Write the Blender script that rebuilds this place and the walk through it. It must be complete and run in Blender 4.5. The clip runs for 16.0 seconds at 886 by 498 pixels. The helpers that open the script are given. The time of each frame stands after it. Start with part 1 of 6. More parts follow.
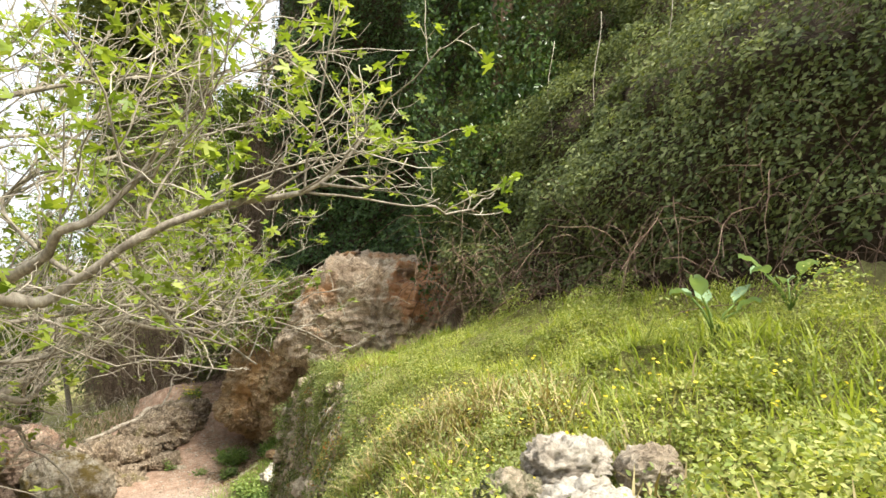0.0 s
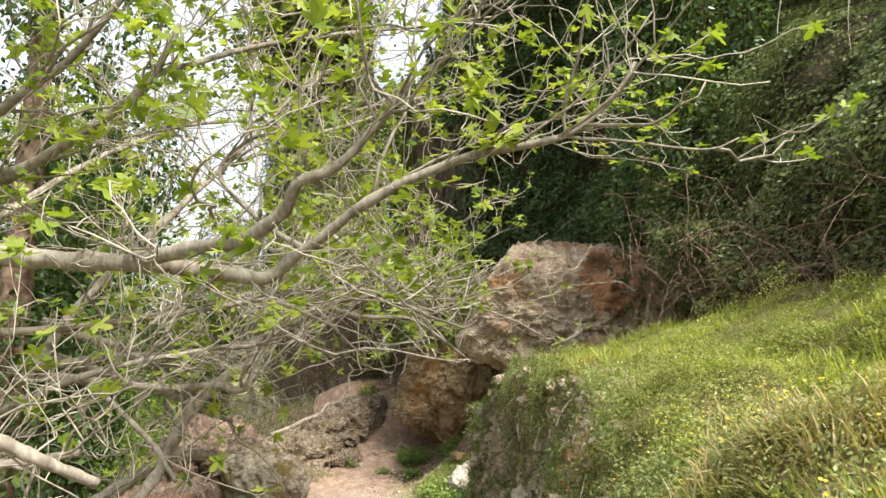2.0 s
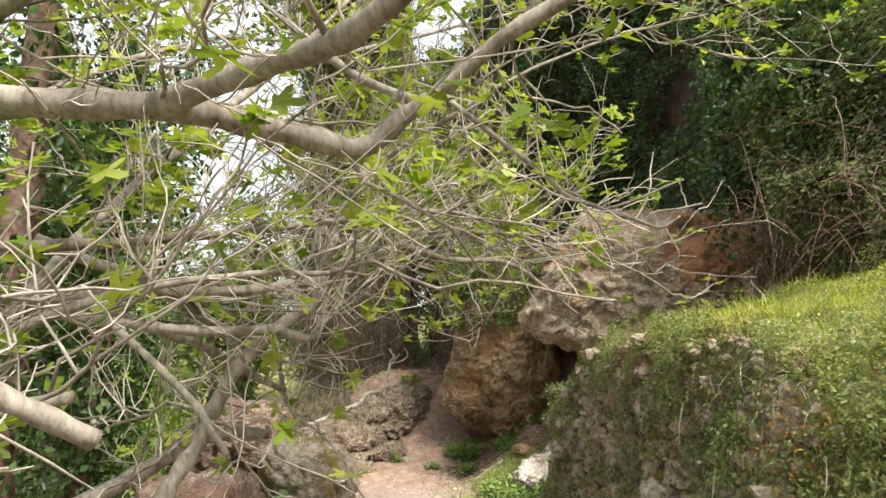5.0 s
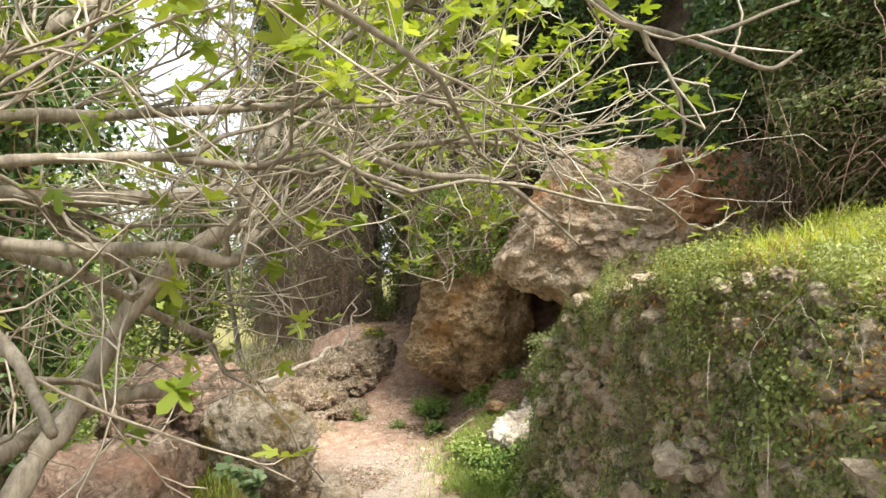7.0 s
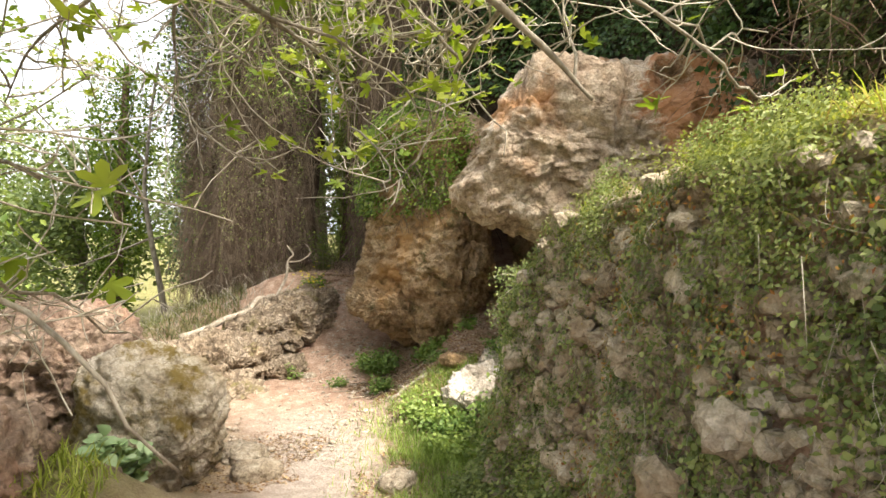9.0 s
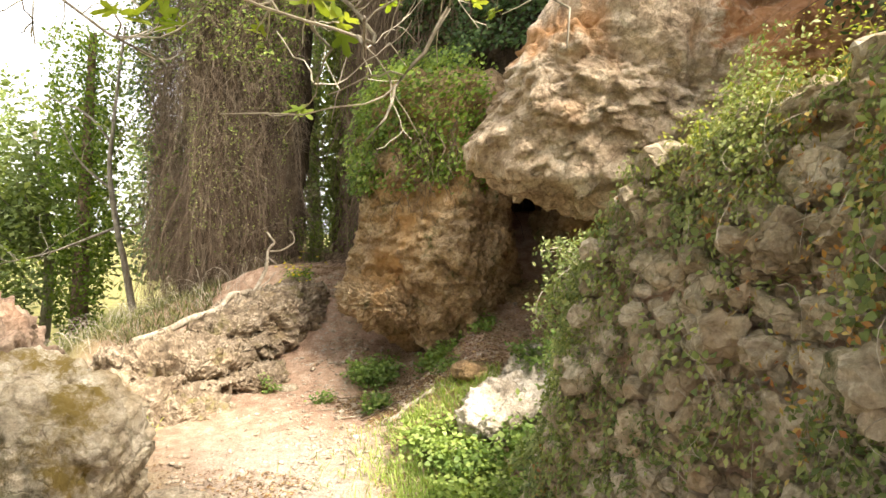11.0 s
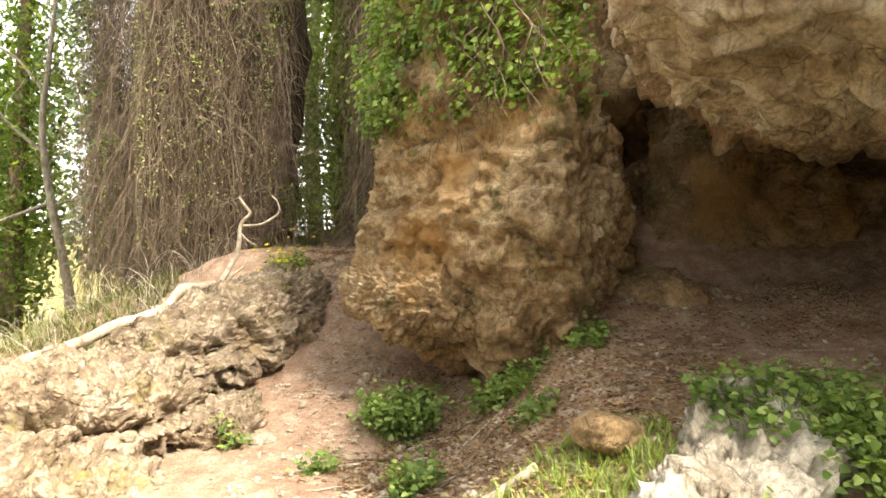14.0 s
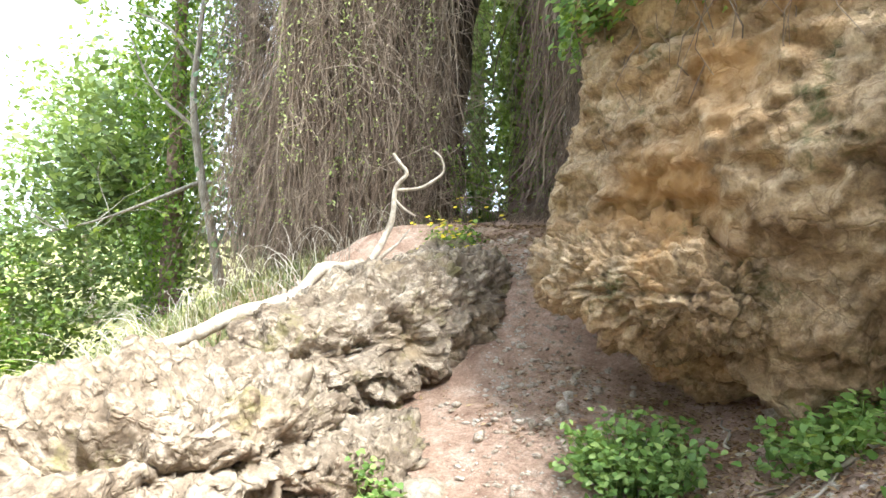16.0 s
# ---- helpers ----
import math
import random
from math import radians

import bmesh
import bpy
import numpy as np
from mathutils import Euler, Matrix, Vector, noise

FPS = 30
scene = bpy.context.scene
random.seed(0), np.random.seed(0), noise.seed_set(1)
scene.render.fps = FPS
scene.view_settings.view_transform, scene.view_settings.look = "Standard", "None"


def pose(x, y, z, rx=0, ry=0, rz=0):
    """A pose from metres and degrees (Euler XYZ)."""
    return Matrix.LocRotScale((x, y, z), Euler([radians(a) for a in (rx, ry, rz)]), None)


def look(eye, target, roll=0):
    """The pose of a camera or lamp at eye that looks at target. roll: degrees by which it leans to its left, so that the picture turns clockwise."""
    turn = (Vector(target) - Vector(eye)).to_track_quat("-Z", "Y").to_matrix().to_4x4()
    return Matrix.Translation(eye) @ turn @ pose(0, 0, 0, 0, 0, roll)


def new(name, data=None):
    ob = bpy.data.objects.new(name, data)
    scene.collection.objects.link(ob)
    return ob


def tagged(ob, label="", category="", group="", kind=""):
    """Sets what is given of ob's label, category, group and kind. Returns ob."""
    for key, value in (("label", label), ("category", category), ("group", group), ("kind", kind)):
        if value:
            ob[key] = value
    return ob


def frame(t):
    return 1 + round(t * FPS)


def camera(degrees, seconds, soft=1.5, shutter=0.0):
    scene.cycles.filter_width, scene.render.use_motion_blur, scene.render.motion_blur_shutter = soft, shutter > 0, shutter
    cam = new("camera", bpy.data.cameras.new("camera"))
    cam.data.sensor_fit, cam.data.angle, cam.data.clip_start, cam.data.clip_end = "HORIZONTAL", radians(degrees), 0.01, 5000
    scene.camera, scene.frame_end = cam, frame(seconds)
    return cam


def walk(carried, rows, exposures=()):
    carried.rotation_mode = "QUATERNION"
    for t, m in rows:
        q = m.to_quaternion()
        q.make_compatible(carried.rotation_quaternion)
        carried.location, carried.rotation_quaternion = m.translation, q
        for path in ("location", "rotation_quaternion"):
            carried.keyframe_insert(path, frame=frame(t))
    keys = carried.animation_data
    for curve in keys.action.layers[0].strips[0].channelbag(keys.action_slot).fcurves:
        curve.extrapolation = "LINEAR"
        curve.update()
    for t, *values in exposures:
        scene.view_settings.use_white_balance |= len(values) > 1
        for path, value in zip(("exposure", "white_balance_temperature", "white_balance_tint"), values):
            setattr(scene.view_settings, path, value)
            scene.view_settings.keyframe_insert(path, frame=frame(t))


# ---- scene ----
cam = camera(66.5, 16.0)
METRES, EYE, TILT, LEAN, TURN = 12.0, 1.5, 5.2, 0.0, 0.0
ROWS = [
    (0.0, 0.0, 0.0, 0.0, -0.0, -0.0, -0.0),
    (0.5, -0.0185, 0.0208, -0.0076, 4.52, 0.06, 0.44),
    (1.0, -0.0381, 0.0386, -0.0123, 8.51, 0.12, 0.81),
    (1.5, -0.0568, 0.0528, -0.016, 10.66, 0.23, 0.96),
    (2.0, -0.0667, 0.0694, -0.0185, 12.13, 0.32, 1.17),
    (2.5, -0.075, 0.0783, -0.0191, 14.11, 0.42, 1.32),
    (3.0, -0.0866, 0.0879, -0.0234, 14.83, 0.56, 1.31),
    (3.5, -0.096, 0.1054, -0.0326, 14.85, 0.53, 1.32),
    (4.0, -0.1141, 0.1245, -0.043, 14.7, 0.57, 1.21),
    (6.5, -0.16, 0.2251, -0.078, 11.5, -0.67, 0.95),
    (7.0, -0.1643, 0.2422, -0.0817, 10.7, -3.14, 0.91),
    (7.5, -0.1655, 0.2643, -0.0928, 10.06, -5.65, 0.89),
    (8.0, -0.1697, 0.2929, -0.1009, 9.63, -6.57, 0.77),
    (8.5, -0.1772, 0.323, -0.1109, 8.02, -6.51, 0.48),
    (9.0, -0.1814, 0.3594, -0.1217, 6.73, -6.49, 0.4),
    (11.5, -0.2187, 0.5427, -0.1628, 7.0, -6.44, 0.67),
    (12.0, -0.2328, 0.5834, -0.1712, 7.12, -6.44, 0.64),
    (12.5, -0.2442, 0.6288, -0.1824, 7.09, -6.49, 0.67),
    (13.0, -0.2588, 0.671, -0.1926, 7.21, -6.48, 0.69),
    (13.5, -0.2667, 0.7123, -0.1995, 7.21, -6.39, 0.73),
    (14.0, -0.2777, 0.7478, -0.2063, 7.14, -6.36, 0.77),
    (14.5, -0.2855, 0.7837, -0.2171, 7.13, -6.34, 0.85),
    (15.0, -0.2987, 0.8205, -0.2271, 7.72, -6.36, 0.91),
    (15.5, -0.3137, 0.8532, -0.2335, 9.53, -6.44, 1.16),
    (16.0, -0.3324, 0.8838, -0.2395, 20.51, -6.09, 2.2),
]
walk(cam, [(t, pose(0, 0, EYE, TILT, LEAN, TURN) @ pose(METRES * x, METRES * y, METRES * z, 90 + pitch, roll, yaw)) for t, x, y, z, yaw, pitch, roll in ROWS],
     [(0.0, 0.95, 6500, 8), (3.5, 0.75, 6250, 10), (7.0, 1.12, 6450, 11), (9.0, 1.4, 6650, 11), (11.5, 1.75, 7200, 12), (13.0, 1.9, 7400, 13), (14.5, 2.3, 7000, 9), (15.2, 2.35, 6500, 8), (16.0, 2.5, 5600, 7)])

# ---- light ----
SKY_STRENGTH, SUN_STRENGTH = 0.10, 4.7
SUN_ELEVATION, SUN_AZIMUTH = 55.0, 122.0   # degrees; azimuth clockwise from +y
world = bpy.data.worlds.new("sky")
scene.world = world
world.use_nodes = True
wn = world.node_tree
sky = wn.nodes.new("ShaderNodeTexSky")
sky.sky_type, sky.sun_disc = "NISHITA", False
sky.sun_elevation, sky.sun_rotation = radians(SUN_ELEVATION), radians(SUN_AZIMUTH)
sky.air_density, sky.dust_density, sky.ozone_density = 1.0, 4.0, 1.0
veil = wn.nodes.new("ShaderNodeMix")       # a thin even cloud veil over the blue
veil.data_type = "RGBA"
veil.inputs[0].default_value, veil.inputs[7].default_value = 0.7, (9.0, 9.2, 9.6, 1)
wn.links.new(sky.outputs[0], veil.inputs[6])
wn.links.new(veil.outputs[2], wn.nodes["Background"].inputs[0])
wn.nodes["Background"].inputs[1].default_value = SKY_STRENGTH
sun = new("sun", bpy.data.lights.new("sun", "SUN"))
sun.data.energy, sun.data.angle, sun.data.color = SUN_STRENGTH, radians(10.0), (1.0, 0.95, 0.86)
_e, _a = radians(SUN_ELEVATION), radians(SUN_AZIMUTH)
sun.matrix_world = look((0, 0, 30), Vector((0, 0, 30)) - Vector((math.sin(_a) * math.cos(_e), math.cos(_a) * math.cos(_e), math.sin(_e))))


# ---- materials ----
def material(name, rough=0.8, bump=0.0, translucent=0.0):
    m = bpy.data.materials.new(name)
    m.use_nodes = True
    nt = m.node_tree
    bs = nt.nodes["Principled BSDF"]
    bs.inputs["Roughness"].default_value = rough
    bs.inputs["Specular IOR Level"].default_value = 0.3
    return m, nt, bs


def node(nt, kind, **inputs):
    n = nt.nodes.new(kind)
    for k, v in inputs.items():
        n.inputs[k.replace("_", " ")].default_value = v
    return n


def ramp(nt, source, stops):
    r = nt.nodes.new("ShaderNodeValToRGB")
    e = r.color_ramp.elements
    while len(e) < len(stops):
        e.new(0.5)
    for el, (p, c) in zip(e, stops):
        el.position, el.color = p, (*c, 1)
    nt.links.new(source, r.inputs[0])
    return r.outputs[0]


def mix(nt, fac, a, b, mode="MIX"):
    n = nt.nodes.new("ShaderNodeMix")
    n.data_type, n.blend_type = "RGBA", mode
    for sock, v in ((n.inputs[0], fac), (n.inputs[6], a), (n.inputs[7], b)):
        if isinstance(v, bpy.types.NodeSocket):
            nt.links.new(v, sock)
        else:
            sock.default_value = v if isinstance(v, (int, float)) else (*v, 1)
    return n.outputs[2]


def noise_at(nt, scale, detail=6.0, rough=0.6, stretch=None):
    geo = nt.nodes.new("ShaderNodeNewGeometry")
    src = geo.outputs["Position"]
    if stretch:
        mp = nt.nodes.new("ShaderNodeMapping")
        mp.inputs["Scale"].default_value = stretch
        nt.links.new(src, mp.inputs[0])
        src = mp.outputs[0]
    n = node(nt, "ShaderNodeTexNoise", Scale=scale, Detail=detail, Roughness=rough)
    nt.links.new(src, n.inputs["Vector"])
    return n.outputs[0]


def add_bump(nt, bs, height, strength, distance):
    b = node(nt, "ShaderNodeBump", Strength=strength, Distance=distance)
    nt.links.new(height, b.inputs["Height"])
    nt.links.new(b.outputs[0], bs.inputs["Normal"])


def rock_material(name, dark, mid, pale, stain, stain_from=0.55, moss=(0.10, 0.11, 0.03), moss_amount=0.0, rust=None, pebbly=0.0):
    m, nt, bs = material(name, 0.9)
    base = ramp(nt, noise_at(nt, 3.0, 10, 0.72), [(0.28, dark), (0.48, mid), (0.68, pale)])
    fine = ramp(nt, noise_at(nt, 28.0, 6, 0.7), [(0.34, (0.42, 0.38, 0.33)), (0.58, (1.10, 1.08, 1.05))])
    col = mix(nt, 0.6, base, fine, "MULTIPLY")
    pock = ramp(nt, noise_at(nt, 11.0, 5, 0.65), [(0.30, (0.30, 0.26, 0.22)), (0.45, (1, 1, 1))])
    col = mix(nt, 0.6, col, pock, "MULTIPLY")
    cloud = ramp(nt, noise_at(nt, 1.7, 6, 0.65), [(0.33, (0.62, 0.56, 0.50)), (0.52, (1, 1, 1)), (0.70, (1.22, 1.18, 1.10))])
    col = mix(nt, 0.8, col, cloud, "MULTIPLY")
    warp = nt.nodes.new("ShaderNodeVectorMath")
    warp.operation = "MULTIPLY_ADD"
    gp = nt.nodes.new("ShaderNodeNewGeometry")
    wob = node(nt, "ShaderNodeTexNoise", Scale=4.0, Detail=5.0)
    nt.links.new(gp.outputs["Position"], wob.inputs["Vector"])
    nt.links.new(wob.outputs["Color"], warp.inputs[0])
    warp.inputs[1].default_value = (0.35, 0.35, 0.35)
    nt.links.new(gp.outputs["Position"], warp.inputs[2])
    split = node(nt, "ShaderNodeTexVoronoi", Scale=4.5)
    split.feature = "DISTANCE_TO_EDGE"
    nt.links.new(warp.outputs[0], split.inputs["Vector"])
    seam = ramp(nt, split.outputs["Distance"], [(0.0, (0.35, 0.30, 0.25)), (0.035, (1, 1, 1))])
    col = mix(nt, 0.45, col, seam, "MULTIPLY")
    speck = ramp(nt, noise_at(nt, 85.0, 3, 0.6), [(0.40, (0.55, 0.52, 0.48)), (0.60, (1.15, 1.13, 1.1))])
    col = mix(nt, 0.25, col, speck, "MULTIPLY")
    if pebbly:
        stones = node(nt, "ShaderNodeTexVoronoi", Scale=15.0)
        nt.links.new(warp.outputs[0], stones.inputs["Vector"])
        # painted relief: pebble centres lightened as if lit, gaps darkened as their shade
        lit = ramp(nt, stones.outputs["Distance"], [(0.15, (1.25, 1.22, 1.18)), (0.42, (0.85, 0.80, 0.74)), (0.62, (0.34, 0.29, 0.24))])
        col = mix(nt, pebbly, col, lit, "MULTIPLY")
    big = ramp(nt, noise_at(nt, 0.9, 4, 0.6), [(stain_from, (0, 0, 0)), (stain_from + 0.13, (1, 1, 1))])
    col = mix(nt, big, col, mix(nt, 0.75, col, stain, "MIX"))
    if moss_amount:
        mm = ramp(nt, noise_at(nt, 2.2, 8, 0.75), [(0.62 - moss_amount, (0, 0, 0)), (0.72 - moss_amount, (1, 1, 1))])
        col = mix(nt, mm, col, moss)
    if rust:
        g2 = nt.nodes.new("ShaderNodeNewGeometry")
        d = nt.nodes.new("ShaderNodeVectorMath")
        d.operation = "DISTANCE"
        d.inputs[1].default_value = rust
        nt.links.new(g2.outputs["Position"], d.inputs[0])
        sub = nt.nodes.new("ShaderNodeMath")
        sub.operation = "MULTIPLY_ADD"
        nt.links.new(noise_at(nt, 3.5, 6, 0.7), sub.inputs[0])
        sub.inputs[1].default_value = 1.3
        nt.links.new(d.outputs["Value"], sub.inputs[2])
        spot = ramp(nt, sub.outputs[0], [(0.35, (1, 1, 1)), (0.95, (0, 0, 0))])
        spot.node.color_ramp.elements[0].position, spot.node.color_ramp.elements[1].position = 0.9, 1.0
        sub2 = nt.nodes.new("ShaderNodeMath")
        sub2.operation = "MULTIPLY"
        sub2.inputs[1].default_value = 0.65
        nt.links.new(sub.outputs[0], sub2.inputs[0])
        nt.links.new(sub2.outputs[0], spot.node.inputs[0])
        col = mix(nt, spot, col, mix(nt, 0.75, col, (0.40, 0.16, 0.055)))
    nt.links.new(col, bs.inputs["Base Color"])
    v = node(nt, "ShaderNodeTexVoronoi", Scale=22.0)
    g = nt.nodes.new("ShaderNodeNewGeometry")
    nt.links.new(g.outputs["Position"], v.inputs["Vector"])
    h = mix(nt, 0.35, noise_at(nt, 14.0, 9, 0.75), v.outputs[0])
    h = mix(nt, 0.3, h, seam, "MULTIPLY")
    if pebbly:
        h = mix(nt, pebbly, h, lit, "MULTIPLY")
    add_bump(nt, bs, h, 1.0, 0.05)
    return m


def leaf_material(name, dark, mid, light, translucent=0.35, rough=0.5, patch=1.2):
    m, nt, bs = material(name, rough)
    geo = nt.nodes.new("ShaderNodeNewGeometry")
    own = ramp(nt, geo.outputs["Random Per Island"], [(0.0, dark), (0.55, mid), (1.0, light)])
    wide = ramp(nt, noise_at(nt, patch, 3, 0.6), [(0.3, (0.62, 0.66, 0.6)), (0.7, (1.15, 1.12, 1.0))])
    col = mix(nt, 1.0, own, wide, "MULTIPLY")
    nt.links.new(col, bs.inputs["Base Color"])
    if translucent:
        tr = nt.nodes.new("ShaderNodeBsdfTranslucent")
        warm = mix(nt, 1.0, col, (1.25, 1.25, 0.5), "MULTIPLY")
        nt.links.new(warm, tr.inputs[0])
        ms = nt.nodes.new("ShaderNodeMixShader")
        ms.inputs[0].default_value = translucent
        out = nt.nodes["Material Output"]
        nt.links.new(bs.outputs[0], ms.inputs[1])
        nt.links.new(tr.outputs[0], ms.inputs[2])
        nt.links.new(ms.outputs[0], out.inputs[0])
    return m


def bark_material(name, dark, mid, pale, stretch=(1, 1, 0.25), scale=30.0):
    m, nt, bs = material(name, 0.85)
    col = ramp(nt, noise_at(nt, scale, 6, 0.7, stretch), [(0.3, dark), (0.5, mid), (0.7, pale)])
    blot = ramp(nt, noise_at(nt, 5.0, 5, 0.6), [(0.35, (0.55, 0.52, 0.48)), (0.6, (1, 1, 1))])
    nt.links.new(mix(nt, 0.8, col, blot, "MULTIPLY"), bs.inputs["Base Color"])
    add_bump(nt, bs, noise_at(nt, scale * 2, 5, 0.7, stretch), 0.6, 0.01)
    return m


M_PALE = rock_material("pale_limestone", (0.20, 0.15, 0.10), (0.42, 0.35, 0.26), (0.66, 0.60, 0.50), (0.42, 0.20, 0.09), 0.56)
M_FACE = rock_material("stained_limestone", (0.24, 0.16, 0.10), (0.56, 0.44, 0.32), (0.74, 0.65, 0.53), (0.46, 0.22, 0.08), 0.545, rust=(-0.35, 11.2, 2.05))
M_OCHRE = rock_material("ochre_limestone", (0.14, 0.084, 0.045), (0.36, 0.25, 0.138), (0.55, 0.43, 0.285), (0.40, 0.22, 0.08), 0.52, (0.09, 0.09, 0.03), 0.06)
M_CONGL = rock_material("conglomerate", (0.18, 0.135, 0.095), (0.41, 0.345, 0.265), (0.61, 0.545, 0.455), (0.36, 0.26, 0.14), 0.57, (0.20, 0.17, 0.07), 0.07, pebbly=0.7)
M_WALLSTONE = rock_material("wall_stone", (0.24, 0.19, 0.13), (0.52, 0.44, 0.33), (0.74, 0.67, 0.56), (0.34, 0.22, 0.12), 0.56, (0.09, 0.10, 0.04), 0.05)
# earth kept near black: the colour carries the shade in foliage gaps
M_CLIFF = rock_material("shade_dark_earth", (0.03, 0.022, 0.015), (0.09, 0.065, 0.045), (0.17, 0.13, 0.09), (0.10, 0.06, 0.03), 0.55)
M_WHITE = rock_material("white_limestone", (0.28, 0.23, 0.17), (0.56, 0.51, 0.43), (0.80, 0.76, 0.69), (0.42, 0.30, 0.18), 0.56)
M_BOULDER = rock_material("mossy_boulder", (0.26, 0.20, 0.13), (0.54, 0.47, 0.37), (0.76, 0.71, 0.62), (0.26, 0.17, 0.06), 0.52, (0.20, 0.14, 0.04), 0.12)
M_PINK = rock_material("pink_limestone", (0.14, 0.09, 0.07), (0.38, 0.28, 0.22), (0.58, 0.48, 0.40), (0.36, 0.18, 0.11), 0.55, (0.10, 0.09, 0.03), 0.02, pebbly=0.45)
M_FIGLEAF = leaf_material("fig_leaf", (0.17, 0.25, 0.035), (0.30, 0.38, 0.06), (0.46, 0.52, 0.13), 0.45, 0.45)
M_IVY = leaf_material("ivy_leaf", (0.035, 0.07, 0.022), (0.07, 0.125, 0.04), (0.15, 0.22, 0.08), 0.25, 0.35)
M_SHRUB = leaf_material("shrub_leaf", (0.085, 0.115, 0.042), (0.17, 0.20, 0.08), (0.34, 0.37, 0.175), 0.3, 0.5)
M_BRIGHTIVY = leaf_material("bright_ivy_leaf", (0.10, 0.17, 0.035), (0.20, 0.30, 0.065), (0.38, 0.47, 0.13), 0.45, 0.45)
M_HERB = leaf_material("herb_leaf", (0.10, 0.17, 0.04), (0.19, 0.29, 0.075), (0.34, 0.43, 0.15), 0.35, 0.5)
M_GRASS = leaf_material("grass_blade", (0.22, 0.27, 0.05), (0.36, 0.42, 0.09), (0.54, 0.55, 0.18), 0.45, 0.55, 0.9)
M_DRYGRASS = leaf_material("dry_grass", (0.26, 0.20, 0.10), (0.42, 0.34, 0.18), (0.58, 0.50, 0.30), 0.25, 0.7)
M_WOODS = leaf_material("far_leaf", (0.14, 0.19, 0.08), (0.24, 0.31, 0.14), (0.40, 0.46, 0.24), 0.35, 0.6, 0.5)
M_DRYLEAF = leaf_material("fallen_leaf", (0.12, 0.06, 0.03), (0.28, 0.16, 0.085), (0.55, 0.40, 0.24), 0.1, 0.7)
M_YELLOW = leaf_material("yellow_petal", (0.65, 0.50, 0.03), (0.78, 0.62, 0.05), (0.85, 0.72, 0.12), 0.3, 0.5)
M_FIGBARK = bark_material("fig_bark", (0.16, 0.13, 0.10), (0.32, 0.28, 0.22), (0.48, 0.43, 0.35))
M_TWIG = bark_material("twig_bark", (0.28, 0.24, 0.18), (0.52, 0.46, 0.37), (0.72, 0.66, 0.55), (1, 1, 1), 12.0)
M_VINE = bark_material("dry_vine", (0.07, 0.048, 0.033), (0.18, 0.128, 0.088), (0.36, 0.28, 0.20), (1, 1, 0.1), 9.0)
M_DEADWOOD = bark_material("dead_wood", (0.24, 0.19, 0.14), (0.46, 0.39, 0.30), (0.66, 0.60, 0.50), (1, 1, 0.6), 24.0)
M_CUT = bark_material("cut_wood", (0.32, 0.20, 0.10), (0.50, 0.34, 0.18), (0.62, 0.46, 0.28), (1, 1, 1), 40.0)


def ground_material():
    m, nt, bs = material("earth", 0.95)
    geo = nt.nodes.new("ShaderNodeNewGeometry")
    earth = ramp(nt, noise_at(nt, 6.0, 9, 0.75), [(0.3, (0.26, 0.155, 0.105)), (0.5, (0.48, 0.325, 0.235)), (0.72, (0.70, 0.56, 0.45))])
    dust = ramp(nt, noise_at(nt, 9.0, 8, 0.7), [(0.3, (0.36, 0.285, 0.23)), (0.6, (0.58, 0.50, 0.43))])
    grit = ramp(nt, noise_at(nt, 60.0, 4, 0.7), [(0.35, (0.66, 0.62, 0.58)), (0.6, (1.1, 1.08, 1.05))])
    at = nt.nodes.new("ShaderNodeAttribute")
    at.attribute_name = "trodden"
    col = mix(nt, at.outputs["Fac"], earth, dust)
    turf = ramp(nt, noise_at(nt, 4.0, 8, 0.7), [(0.3, (0.13, 0.11, 0.045)), (0.7, (0.30, 0.30, 0.10))])
    at2 = nt.nodes.new("ShaderNodeAttribute")
    at2.attribute_name = "turf"
    col = mix(nt, at2.outputs["Fac"], col, turf)
    nt.links.new(mix(nt, 0.8, col, grit, "MULTIPLY"), bs.inputs["Base Color"])
    add_bump(nt, bs, noise_at(nt, 24.0, 9, 0.75), 1.0, 0.05)
    return m


M_GROUND = ground_material()

# ---- shape tools ----
RNG = np.random.default_rng(7)


def cells(ix, iy, iz, seed):
    h = (ix * 374761393 + iy * 668265263 + iz * 2147483647 + seed * 974711) & 0xFFFFFFFF
    h = ((h ^ (h >> 13)) * 1274126177) & 0xFFFFFFFF
    h = ((h ^ (h >> 16)) * 2246822519) & 0xFFFFFFFF
    return ((h ^ (h >> 15)) & 0xFFFF) / 65535.0


def vnoise(p, scale, seed=0):
    """Smooth value noise in -1..1 at the points p."""
    q = np.asarray(p, float) * scale + 1000.0
    i = np.floor(q).astype(np.int64)
    f = q - i
    f = f * f * (3 - 2 * f)
    out = 0
    for dx in (0, 1):
        for dy in (0, 1):
            for dz in (0, 1):
                w = (f[..., 0] if dx else 1 - f[..., 0]) * (f[..., 1] if dy else 1 - f[..., 1]) * (f[..., 2] if dz else 1 - f[..., 2])
                out = out + w * cells(i[..., 0] + dx, i[..., 1] + dy, i[..., 2] + dz, seed)
    return out * 2 - 1


def fbm(p, scale, octaves=4, seed=0, gain=0.5, ridged=False):
    out, amp, total = 0, 1.0, 0
    for k in range(octaves):
        n = vnoise(p, scale * 2.03 ** k, seed + 17 * k)
        out = out + amp * (1 - 2 * np.abs(n) if ridged else n)
        total += amp
        amp *= gain
    return out / total


def smooth(a, b, v):
    s = np.clip((v - a) / (b - a), 0, 1)
    return s * s * (3 - 2 * s)


